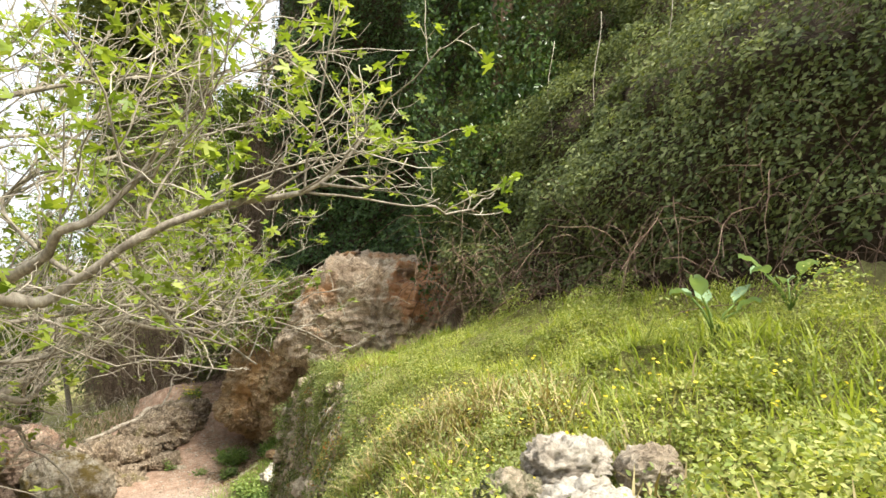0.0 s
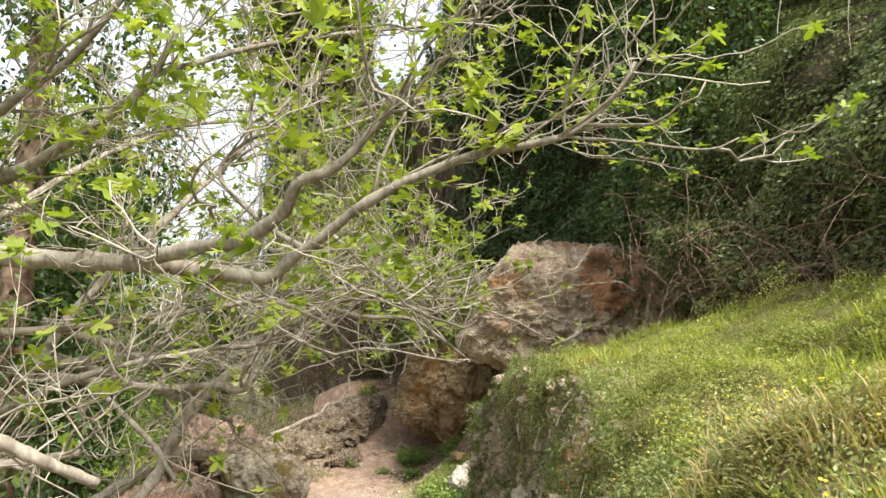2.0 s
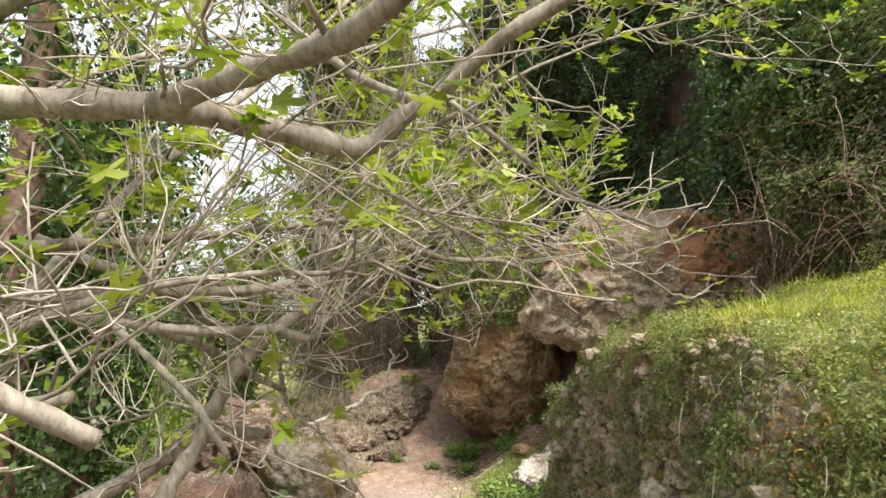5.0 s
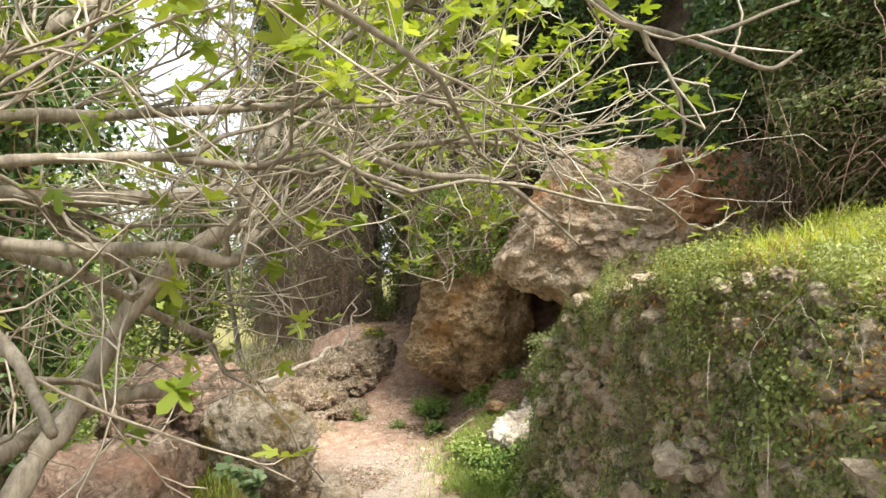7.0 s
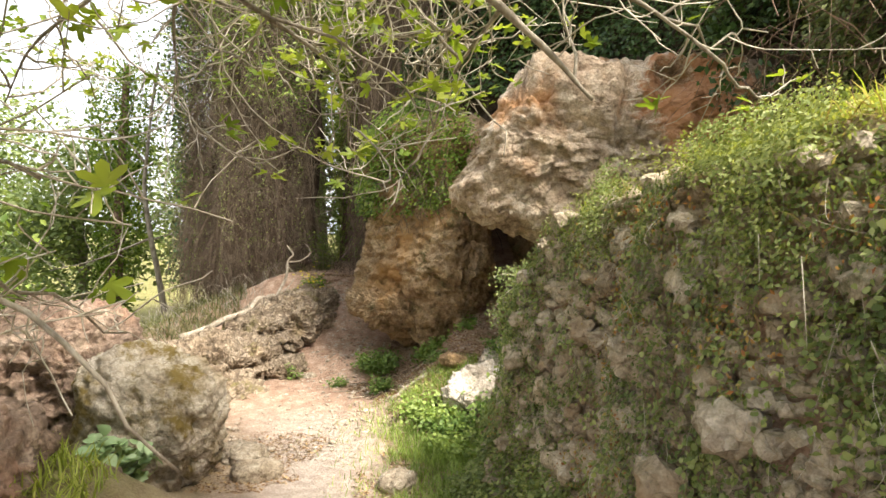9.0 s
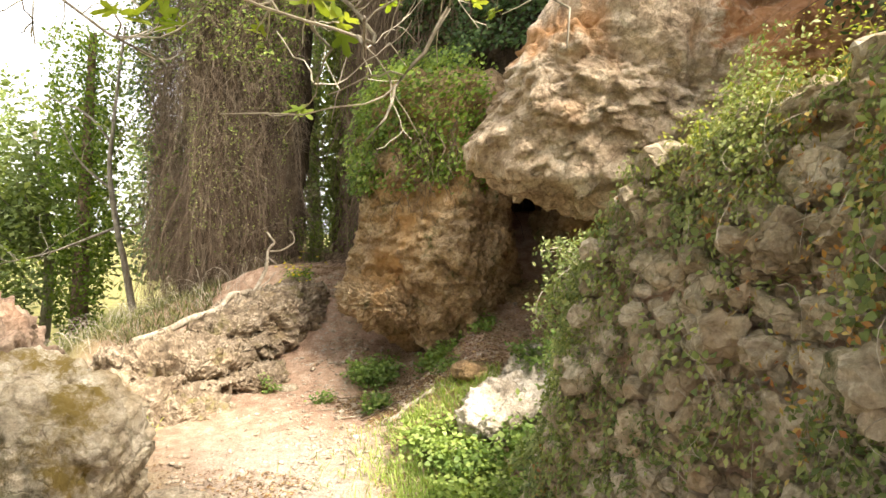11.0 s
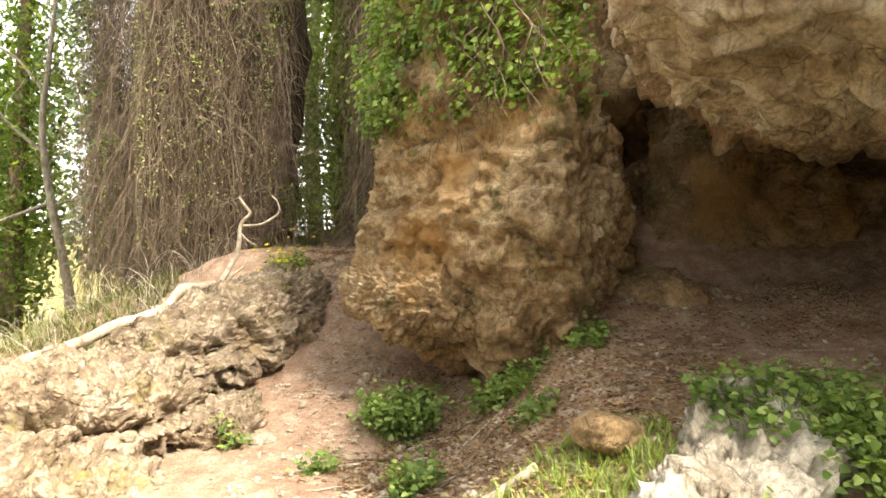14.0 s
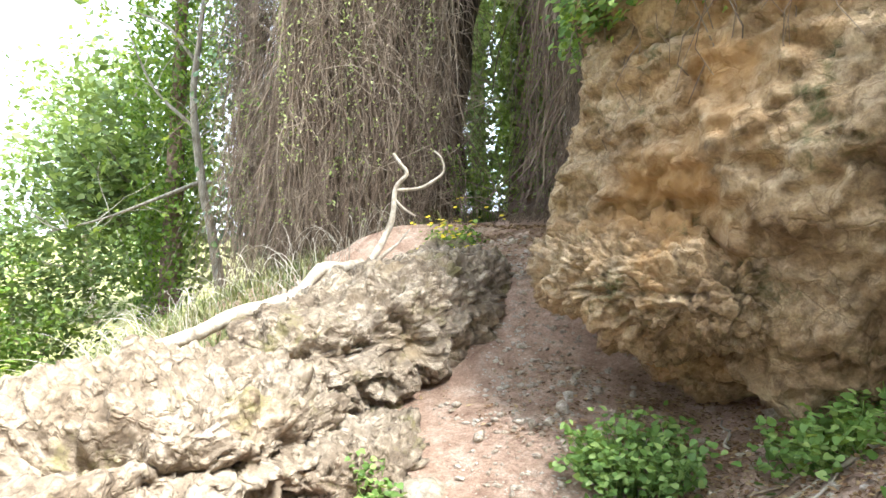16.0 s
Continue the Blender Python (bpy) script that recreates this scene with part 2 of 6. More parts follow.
def mesh_object(name, verts, faces, mat, parent=None, label="", shade=True):
    me = bpy.data.meshes.new(name)
    verts, faces = np.asarray(verts, np.float32), np.asarray(faces, np.int32)
    me.vertices.add(len(verts))
    me.vertices.foreach_set("co", verts.ravel())
    n = faces.shape[1]
    me.loops.add(faces.size)
    me.loops.foreach_set("vertex_index", faces.ravel())
    me.polygons.add(len(faces))
    me.polygons.foreach_set("loop_start", np.arange(0, faces.size, n, dtype=np.int32))
    me.polygons.foreach_set("use_smooth", np.full(len(faces), shade))
    me.update(calc_edges=True)
    me.materials.append(mat)
    ob = new(name, me)
    if parent is not None:
        ob.parent = parent
    if label:
        ob["label"] = label
    return ob


def part(name, data, mat, parent, label="", shade=True):
    return mesh_object(name, data[0], data[1], mat, parent, label, shade)


def empty(name, at=(0, 0, 0)):
    ob = new(name)
    ob.empty_display_size = 0.1
    return ob


def merge(pieces):
    vs, fs, n = [], [], 0
    for v, f in pieces:
        vs.append(v), fs.append(np.asarray(f) + n)
        n += len(v)
    return np.concatenate(vs), np.concatenate(fs)


_spheres = {}


def sphere(level):
    if level not in _spheres:
        bm = bmesh.new()
        bmesh.ops.create_icosphere(bm, subdivisions=level, radius=1)
        v = np.array([x.co[:] for x in bm.verts])
        f = np.array([[x.index for x in face.verts] for face in bm.faces])
        bm.free()
        _spheres[level] = (v / np.linalg.norm(v, axis=1)[:, None], f)
    return _spheres[level]


def worley(p, scale, seed=0):
    """Distances to the nearest and second nearest cell point, and the nearest cell's own number."""
    q = np.asarray(p, float) * scale + 500.0
    i = np.floor(q).astype(np.int64)
    d1, d2, own = np.full(len(q), 9.0), np.full(len(q), 9.0), np.zeros(len(q))
    for dx in (-1, 0, 1):
        for dy in (-1, 0, 1):
            for dz in (-1, 0, 1):
                c = i + np.array([dx, dy, dz])
                at = c + np.stack([cells(c[:, 0], c[:, 1], c[:, 2], seed + k) for k in (1, 2, 3)], 1)
                d = np.linalg.norm(q - at, axis=1)
                near = d < d1
                d2 = np.where(near, d1, np.minimum(d2, d))
                own = np.where(near, cells(c[:, 0], c[:, 1], c[:, 2], seed + 4), own)
                d1 = np.where(near, d, d1)
    return d1, d2, own


def fracture(q, size, amount, seed, scale=1.0):
    """Broken blocks, ledges and hollows of three sizes, as a push along the normal."""
    warp = np.stack([fbm(q, 2.6 / size * scale, 4, seed + 50 + k) for k in range(3)], 1) * 0.16 * size
    out = 0
    for f, a in ((1.3, 1.0), (3.1, 0.65), (7.3, 0.4), (15.0, 0.18)):
        d1, d2, own = worley((q + warp) * np.array([1, 1, 1.6]), f / size * scale, seed + int(f * 10))
        edge = d2 - d1
        out = out + a * ((own - 0.5) * smooth(0.0, 0.05, edge) - 0.22 * (1 - smooth(0.0, 0.05, edge)) + 0.35 * (0.45 - d1))
        if 2 < f < 10:
            out = out - 0.9 * a * smooth(0.42, 0.12, d1) * (own > 0.66)
    return amount * size * out


def turn(rx, ry, rz):
    return np.array(Euler([radians(a) for a in (rx, ry, rz)]).to_matrix())


def rock(centre, radii, angles=(0, 0, 0), level=5, seed=0, box=2.6, lumps=0.22, rough=0.07, pits=0.05, scale=1.0, strata=0.0, broken=0.075):
    """A weathered boulder: a rounded box, lumped, cracked and pitted."""
    d, f = sphere(level)
    k = (np.abs(d) ** box).sum(1) ** (-1 / box)
    p = d * k[:, None]
    r = np.asarray(radii, float)
    q = p * r
    size = r.mean()
    off = np.array([seed * 3.7, seed * 1.3, seed * 2.1])
    out = lumps * size * fbm(q + off, 1.1 / size * scale, 3, seed)
    out += rough * size * fbm(q + off, 3.0 / size * scale, 5, seed + 5, 0.52, True)
    out -= 0.8 * rough * size * np.clip(fbm(q * np.array([1, 1, 1.8]) + off, 2.1 / size * scale, 5, seed + 6, 0.50, True), 0, 1)
    c = fbm(q + off, 4.5 / size * scale, 3, seed + 9)
    out -= pits * size * smooth(0.12, 0.45, c) * 1.6
    if strata:
        s = q[:, 2] / size * 6 + 2.2 * fbm(q + off, 1.3 / size, 3, seed + 3)
        out += strata * size * (np.abs((s % 1) - 0.5) - 0.25)
    if broken:
        out += fracture(q + off, size, broken, seed + 71, scale)
    n = p / r
    n /= np.linalg.norm(n, axis=1)[:, None]
    q = q + n * out[:, None]
    return q @ turn(*angles).T + np.asarray(centre), f


def tube(points, radii, sides=8, wobble=0.0, seed=0):
    """A tapered, closed tube along a line of points."""
    p = np.asarray(points, float)
    r = np.broadcast_to(np.asarray(radii, float), (len(p),))
    t = np.gradient(p, axis=0)
    t /= np.linalg.norm(t, axis=1)[:, None] + 1e-9
    a = np.array([0.31, 0.53, 0.79])
    u = np.cross(t, a)
    u /= np.linalg.norm(u, axis=1)[:, None] + 1e-9
    w = np.cross(t, u)
    ang = np.arange(sides) * 2 * np.pi / sides
    ring = np.cos(ang)[None, :, None] * u[:, None] + np.sin(ang)[None, :, None] * w[:, None]
    v = p[:, None] + ring * r[:, None, None]
    if wobble:
        v = v + ring * (r[:, None] * wobble * fbm(v, 9.0, 3, seed))[..., None]
    v = np.concatenate([v.reshape(-1, 3), p[:1], p[-1:]])
    n = len(p)
    i, j = np.meshgrid(np.arange(n - 1), np.arange(sides), indexing="ij")
    b, c = i * sides + j, i * sides + (j + 1) % sides
    quads = np.stack([b, c, c + sides, b + sides], -1).reshape(-1, 4)
    tri = np.concatenate([quads[:, [0, 1, 2]], quads[:, [0, 2, 3]]])
    k = np.arange(sides)
    cap = np.stack([np.full(sides, n * sides), (k + 1) % sides, k], 1)
    cap2 = np.stack([np.full(sides, n * sides + 1), (n - 1) * sides + k, (n - 1) * sides + (k + 1) % sides], 1)
    return v, np.concatenate([tri, cap, cap2])


def strands(lines, radius, taper=0.4):
    """Many thin three-sided tubes at once: lines is an array (count, steps, 3)."""
    p = np.asarray(lines, float)
    c, s, _ = p.shape
    r = np.broadcast_to(np.asarray(radius, float).reshape(-1, 1), (c, 1)) * np.linspace(1, taper, s)[None]
    t = np.gradient(p, axis=1)
    t /= np.linalg.norm(t, axis=2)[..., None] + 1e-9
    u = np.cross(t, np.array([0.37, 0.71, 0.23]))
    u /= np.linalg.norm(u, axis=2)[..., None] + 1e-9
    w = np.cross(t, u)
    ang = np.arange(3) * 2 * np.pi / 3
    ring = np.cos(ang)[:, None] * u[:, :, None] + np.sin(ang)[:, None] * w[:, :, None]
    v = (p[:, :, None] + ring * r[:, :, None, None]).reshape(-1, 3)
    ci, si, k = np.meshgrid(np.arange(c), np.arange(s - 1), np.arange(3), indexing="ij")
    a = ci * s * 3 + si * 3 + k
    b = ci * s * 3 + si * 3 + (k + 1) % 3
    q = np.stack([a, b, b + 3, a + 3], -1).reshape(-1, 4)
    return v, np.concatenate([q[:, [0, 1, 2]], q[:, [0, 2, 3]]])


def leaf_shape(kind):
    """Outline and triangles of one leaf, its stalk at 0, 1 long along y, lying in xy with a fold."""
    if kind == "oval":
        v = [(0, 0, 0), (0.26, 0.45, 0.07), (0, 0.5, 0), (-0.26, 0.45, 0.07), (0, 1, -0.06)]
        f = [(0, 1, 2), (0, 2, 3), (2, 1, 4), (2, 4, 3)]
    elif kind == "chip":
        v = [(0, 0, 0), (0.28, 0.5, 0.07), (0, 1, -0.05), (-0.28, 0.5, 0.07)]
        f = [(0, 1, 2), (0, 2, 3)]
    elif kind == "ivy":
        v = [(0, 0, 0), (0.34, 0.04, 0.05), (0.44, 0.34, 0.06), (0.26, 0.70, 0.03), (0, 1, -0.08), (-0.26, 0.70, 0.03), (-0.44, 0.34, 0.06), (-0.34, 0.04, 0.05)]
        f = [(0, 1, 2), (0, 2, 3), (0, 3, 4), (0, 4, 5), (0, 5, 6), (0, 6, 7)]
    elif kind == "straw":
        v = [(-0.03, 0, 0), (0.03, 0, 0), (0.024, 0.6, 0.12), (-0.024, 0.6, 0.12), (0, 1, 0.36)]
        f = [(0, 1, 2), (0, 2, 3), (3, 2, 4)]
    elif kind == "blade":
        v = [(-0.03, 0, 0), (0.03, 0, 0), (0.028, 0.45, 0.06), (-0.028, 0.45, 0.06), (0.018, 0.8, 0.2), (-0.018, 0.8, 0.2), (0, 1, 0.36)]
        f = [(0, 1, 2), (0, 2, 3), (3, 2, 4), (3, 4, 5), (5, 4, 6)]
    elif kind == "fig":
        tips = [(-1.9, 0.40, 0.05), (-1.42, 0.30, 0.02), (-0.95, 0.80, 0.10), (-0.48, 0.37, 0.03), (0, 1.0, -0.06), (0.48, 0.37, 0.03), (0.95, 0.80, 0.10), (1.42, 0.30, 0.02), (1.9, 0.40, 0.05)]
        v = [(0, 0.0, 0)]
        wide = []
        for a, r, z in tips:
            if r > 0.38:
                for da, rr in ((-0.24, 0.80), (0, 1.0), (0.24, 0.80)):
                    wide.append((math.sin(a + da) * r * rr * 0.8, 0.12 + math.cos(a + da) * r * rr * 0.85, z * rr))
            else:
                wide.append((math.sin(a) * r * 0.8, 0.12 + math.cos(a) * r * 0.85, z))
        v += wide
        f = [(0, k + 1, k) for k in range(1, len(v) - 1)]
    elif kind == "flower":
        v = [(0, 0, 0)] + [(math.sin(k * math.pi / 4) * (1 if k % 2 else 0.8), math.cos(k * math.pi / 4) * (1 if k % 2 else 0.8), 0.12) for k in range(8)]
        f = [(0, k + 1, (k + 1) % 8 + 1) for k in range(8)]
    return np.array(v, float), np.array(f)


def leaves(at, size, kind="oval", up=(0, 0, 1), spread=1.0, point=None, rng=RNG, droop=0.0):
    """A leaf at each point, its face about the way up points (one way, or one for each), its tip along point or any way."""
    at = np.asarray(at, float)
    n = len(at)
    v, f = leaf_shape(kind)
    nrm = np.broadcast_to(np.asarray(up, float), (n, 3)) + spread * rng.normal(0, 0.5, (n, 3))
    nrm /= np.linalg.norm(nrm, axis=1)[:, None] + 1e-9
    tip = rng.normal(0, 1, (n, 3)) if point is None else np.broadcast_to(np.asarray(point, float), (n, 3)) + rng.normal(0, 0.35, (n, 3))
    tip = tip - np.array([0, 0, droop])
    tip = tip - nrm * (tip * nrm).sum(1)[:, None]
    tip /= np.linalg.norm(tip, axis=1)[:, None] + 1e-9
    side = np.cross(tip, nrm)
    s = np.broadcast_to(np.asarray(size, float), (n,)) * rng.uniform(0.6, 1.25, n)
    w = (v[None, :, 0, None] * side[:, None] + v[None, :, 1, None] * tip[:, None] + v[None, :, 2, None] * nrm[:, None]) * s[:, None, None]
    w = (w + at[:, None]).reshape(-1, 3)
    return w, (f[None] + (np.arange(n) * len(v))[:, None, None]).reshape(-1, 3)


def blades(at, height, lean=0.5, kind="blade", rng=RNG):
    """Upright blades or stalks rooted at the points."""
    n = len(at)
    a = rng.uniform(0, 2 * np.pi, n)
    out = np.stack([np.cos(a), np.sin(a), np.zeros(n)], 1)
    l = np.abs(rng.normal(0, lean, n))[:, None]
    tip = np.array([0, 0, 1.0]) + out * l
    tip /= np.linalg.norm(tip, axis=1)[:, None]
    nrm = out - tip * (out * tip).sum(1)[:, None]
    nrm /= np.linalg.norm(nrm, axis=1)[:, None] + 1e-9
    side = np.cross(tip, nrm)
    v, f = leaf_shape(kind)
    s = np.broadcast_to(np.asarray(height, float), (n,)) * rng.uniform(0.5, 1.3, n)
    w = (v[None, :, 0, None] * side[:, None] + v[None, :, 1, None] * tip[:, None] + v[None, :, 2, None] * nrm[:, None]) * s[:, None, None]
    w = (w + np.asarray(at)[:, None]).reshape(-1, 3)
    return w, (f[None] + (np.arange(n) * len(v))[:, None, None]).reshape(-1, 3)


# ---- the ground ----
def crest(y):
    """x of the edge of the terrace above the path."""
    return 0.05 * np.sin(y * 3.1) + 0.03 * np.sin(y * 7.7 + 1) + np.interp(y, [-6, 0, 2, 3.5, 5.2, 6.1, 7.0, 8.6, 9.8, 10.6], [0.9, 0.55, 0.25, 0.0, -0.40, -0.68, -1.03, -1.56, -2.02, -2.15])


def bank_width(y):
    """How far the terrace's side slopes out, where it is no wall."""
    return np.interp(y, [0, 1.3, 4.4, 5.4, 6.4, 7.0], [0.8, 0.95, 1.05, 0.85, 0.45, 0.32])


def crest_height(y):
    return np.interp(y, [-6, 0, 2, 5.4, 6.2, 7.0, 8.6, 9.3, 9.9, 10.4], [1.0, 0.85, 0.85, 0.62, 0.75, 0.80, 0.72, 0.55, 0.0, -1.1])


def ground_height(x, y):
    x, y = np.asarray(x, float), np.asarray(y, float)
    h = np.interp(y, [-8, 0, 4.4, 7, 9.7, 12, 13.8, 14.8, 16.3, 19, 30, 60], [0.5, 0.05, -1.02, -1.42, -1.68, -1.66, -1.62, -1.35, -0.35, -0.1, 0.6, 3.0])
    h = h + 0.62 * smooth(-4.1, -2.8, x) * smooth(10.5, 12.5, y) + 0.25 * smooth(12.8, 14.5, y) * smooth(-3.8, -2.6, x)
    h = h + 0.55 * smooth(-4.2, -5.1, x) * smooth(2.0, 4.5, y) * (1 - smooth(8.3, 9.6, y))
    left = np.interp(y, [0, 6, 9, 12, 14, 17], [-4.3, -6.0, -6.4, -7.0, -6.9, -6.5])
    h = h - 0.40 * np.clip(left - x, 0, 9)
    d = x - crest(y)
    wide = bank_width(y)
    wall = np.sin(np.clip((d + wide) / (wide + 0.04), 0, 1) * np.pi / 2) ** np.interp(y, [4, 6.5], [1.2, 0.7])
    top = crest_height(y) + np.clip(d, 0, 2.2) * np.interp(y, [0, 4, 7, 9.5], [0.30, 0.42, 0.35, 0.2])
    fade = 1 - smooth(9.9, 10.7, y)
    h = h * (1 - wall * fade) + np.maximum(top, h) * wall * fade
    q = np.stack([x, y, 0 * x], -1)
    near = np.exp(-((x + 3) ** 2 + (y - 8) ** 2) / 900)
    return h + near * ((0.05 + 0.14 * smooth(-0.2, 0.4, d) + 0.16 * smooth(-wide - 0.1, -0.3, d) * smooth(6.6, 5.4, y) * smooth(0.3, 1.5, y)) * fbm(q, 1.1, 4, 3) + 0.025 * fbm(q, 6, 3, 4, 0.6, True)) + (1 - near) * 1.2 * fbm(q, 0.05, 3, 8)


def ground():
    xs = np.concatenate([-9 - np.geomspace(0.3, 900, 40)[::-1], np.arange(-9, 3, 0.075), 3 + np.geomspace(0.06, 900, 40)])
    ys = np.concatenate([-2 - np.geomspace(0.3, 900, 30)[::-1], np.arange(-2, 17.5, 0.075), 17.5 + np.geomspace(0.06, 900, 45)])
    X, Y = np.meshgrid(xs, ys, indexing="ij")
    Z = ground_height(X, Y)
    v = np.stack([X, Y, Z], -1).reshape(-1, 3)
    n, m = len(xs), len(ys)
    i, j = np.meshgrid(np.arange(n - 1), np.arange(m - 1), indexing="ij")
    a = i * m + j
    f = np.stack([a, a + m, a + m + 1, a + 1], -1).reshape(-1, 4)
    ob = mesh_object("ground", v, f, M_GROUND)
    x, y = v[:, 0], v[:, 1]
    line = np.interp(y, [-4, 0, 4.4, 7, 9.7, 11.3, 12.5], [-0.5, -0.6, -2.6, -3.3, -3.9, -4.3, -4.6])
    q = v * np.array([1, 1, 0])
    trodden = np.exp(-((x - line) / 0.85) ** 2) * (1 - smooth(11.2, 12.6, y)) * np.clip(1.1 + 0.6 * fbm(q, 2.0, 3, 5), 0, 1)
    turf = smooth(-0.15, 0.1, x - crest(y) + bank_width(y) - 0.3) * (1 - smooth(9.8, 10.4, y)) + smooth(0.4, 1.6, np.abs(x - line)) * (1 - smooth(10, 12, y)) * (x < line) + smooth(17, 19, y) + smooth(-8.5, -10, x)
    turf = turf * (1 - 0.85 * smooth(0.05, 0.25, fbm(q, 1.5, 3, 44)) * (np.abs(x - crest(y) + 0.4) < 0.7))
    for key, val in (("trodden", trodden), ("turf", np.clip(turf, 0, 1))):
        at = ob.data.attributes.new(key, "FLOAT", "POINT")
        at.data.foreach_set("value", np.asarray(val, np.float32))
    return tagged(ob, "reddish bare earth with grit and a pale trodden footpath", "ground", kind="structure")


ground()


# ---- the cliff ----
CLIFF_X = [6.5, 4.6, 3.1, 2.0, 1.1, 0.6, 0.2, -1.0, -2.4, -3.6, -4.6, -5.2, -5.6, -6.5]
CLIFF_Y = [-6, 1.0, 4.6, 7.0, 9.2, 11.2, 12.8, 14.4, 15.0, 15.5, 16.2, 17.6, 20.0, 27.0]


def cliff_point(s, z):
    """The cliff's surface, s along its foot from 0 to 1, at the height z; and the way out of it."""
    s = np.asarray(s, float)
    k = np.linspace(0, 1, len(CLIFF_X))
    e = 0.004
    x, y = np.interp(s, k, CLIFF_X), np.interp(s, k, CLIFF_Y)
    tx, ty = np.interp(s + e, k, CLIFF_X) - np.interp(s - e, k, CLIFF_X), np.interp(s + e, k, CLIFF_Y) - np.interp(s - e, k, CLIFF_Y)
    l = np.hypot(tx, ty) + 1e-9
    nx, ny = -ty / l, tx / l
    q = np.stack([x, y, z], -1)
    cave = np.exp(-((s - 0.60) / 0.12) ** 4)
    # above 4 m: kept steep by the cave to shade it, laid back to sun the path
    back = 2.4 * cave * smooth(1.6, 0.7, z) + 0.10 * np.clip(z, 0, 4) + (0.06 + 0.9 * smooth(0.42, 0.33, s) + 0.24 * smooth(0.36, 0.22, s)) * np.clip(z - 4, 0, 99) - 0.55 * fbm(q, 0.55, 3, 21) - 0.18 * fbm(q, 1.9, 3, 22)
    return np.stack([x - nx * back, y - ny * back, z], -1), np.stack([nx, ny, 0.25 + 0 * nx], -1)


def cliff():
    s, z = np.meshgrid(np.linspace(0, 1, 260), np.concatenate([np.arange(-2.5, 9.5, 0.12), np.array([11.0, 14.0])]), indexing="ij")
    p, _ = cliff_point(s, z)
    n, m = s.shape
    i, j = np.meshgrid(np.arange(n - 1), np.arange(m - 1), indexing="ij")
    a = i * m + j
    f = np.stack([a, a + m, a + m + 1, a + 1], -1).reshape(-1, 4)
    back = p[:, -1] - np.stack([p[:, -2, 0] * 0 - 40, p[:, -2, 1] * 0 - 6, p[:, -2, 1] * 0 - 2], -1)
    v = np.concatenate([p.reshape(-1, 3), back])
    k = np.arange(n - 1)
    f = np.concatenate([f, np.stack([k * m + m - 1, (k + 1) * m + m - 1, n * m + k + 1, n * m + k], 1)])
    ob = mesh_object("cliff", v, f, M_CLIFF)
    tagged(ob, "steep earth and rock cliff, coloured dark as shade behind ivy and shrubs", "cliff", kind="structure")


cliff()

# ---- the cave ----
def overhang():
    v, f = rock((-1.1, 13.1, 1.50), (1.95, 1.55, 1.02), (4, 5, 4), 7, 3, 7.0, 0.12, 0.055, 0.035, 1.5, 0.03, 0.085)
    x, y, z = v.T.copy()
    left = smooth(-1.9, -3.0, x)
    crack = np.exp(-((x + 1.12 + 0.05 * np.sin(z * 5)) / 0.05) ** 2) * smooth(0.9, 1.3, z)
    hole = np.exp(-(((x + 0.55) / 0.20) ** 2 + ((z - 2.1) / 0.12) ** 2))
    alcove = np.exp(-(((x + 0.40) / 0.55) ** 2 + ((z - 1.9) / 0.55) ** 2))
    v[:, 0] += 0.5 * np.clip(z - 0.95, 0, 9) * left + 0.24 * np.clip(y - 11.9, 0, 2.6) * left
    v[:, 1] += 0.30 * smooth(1.2, 2.6, z) * smooth(13.5, 12.0, y)
    v[:, 1] += 0.22 * left * smooth(13.5, 12.0, y)
    v[:, 2] -= 0.12 * smooth(1.2, 0.5, z) * fbm(v, 1.3, 3, 19)
    v[:, 2] -= smooth(1.1, 0.4, z) * (0.17 * np.exp(-((x + 1.75) / 0.55) ** 2) + 0.10 * np.exp(-((x + 0.5) / 0.5) ** 2))
    v[:, 1] += smooth(13.2, 12.2, y) * (0.16 * crack + 0.30 * hole + 0.05 * alcove)
    tagged(part("overhanging_rock", (v, f), M_FACE, None), "huge pale limestone overhang with orange stains above the cave mouth", "rock")


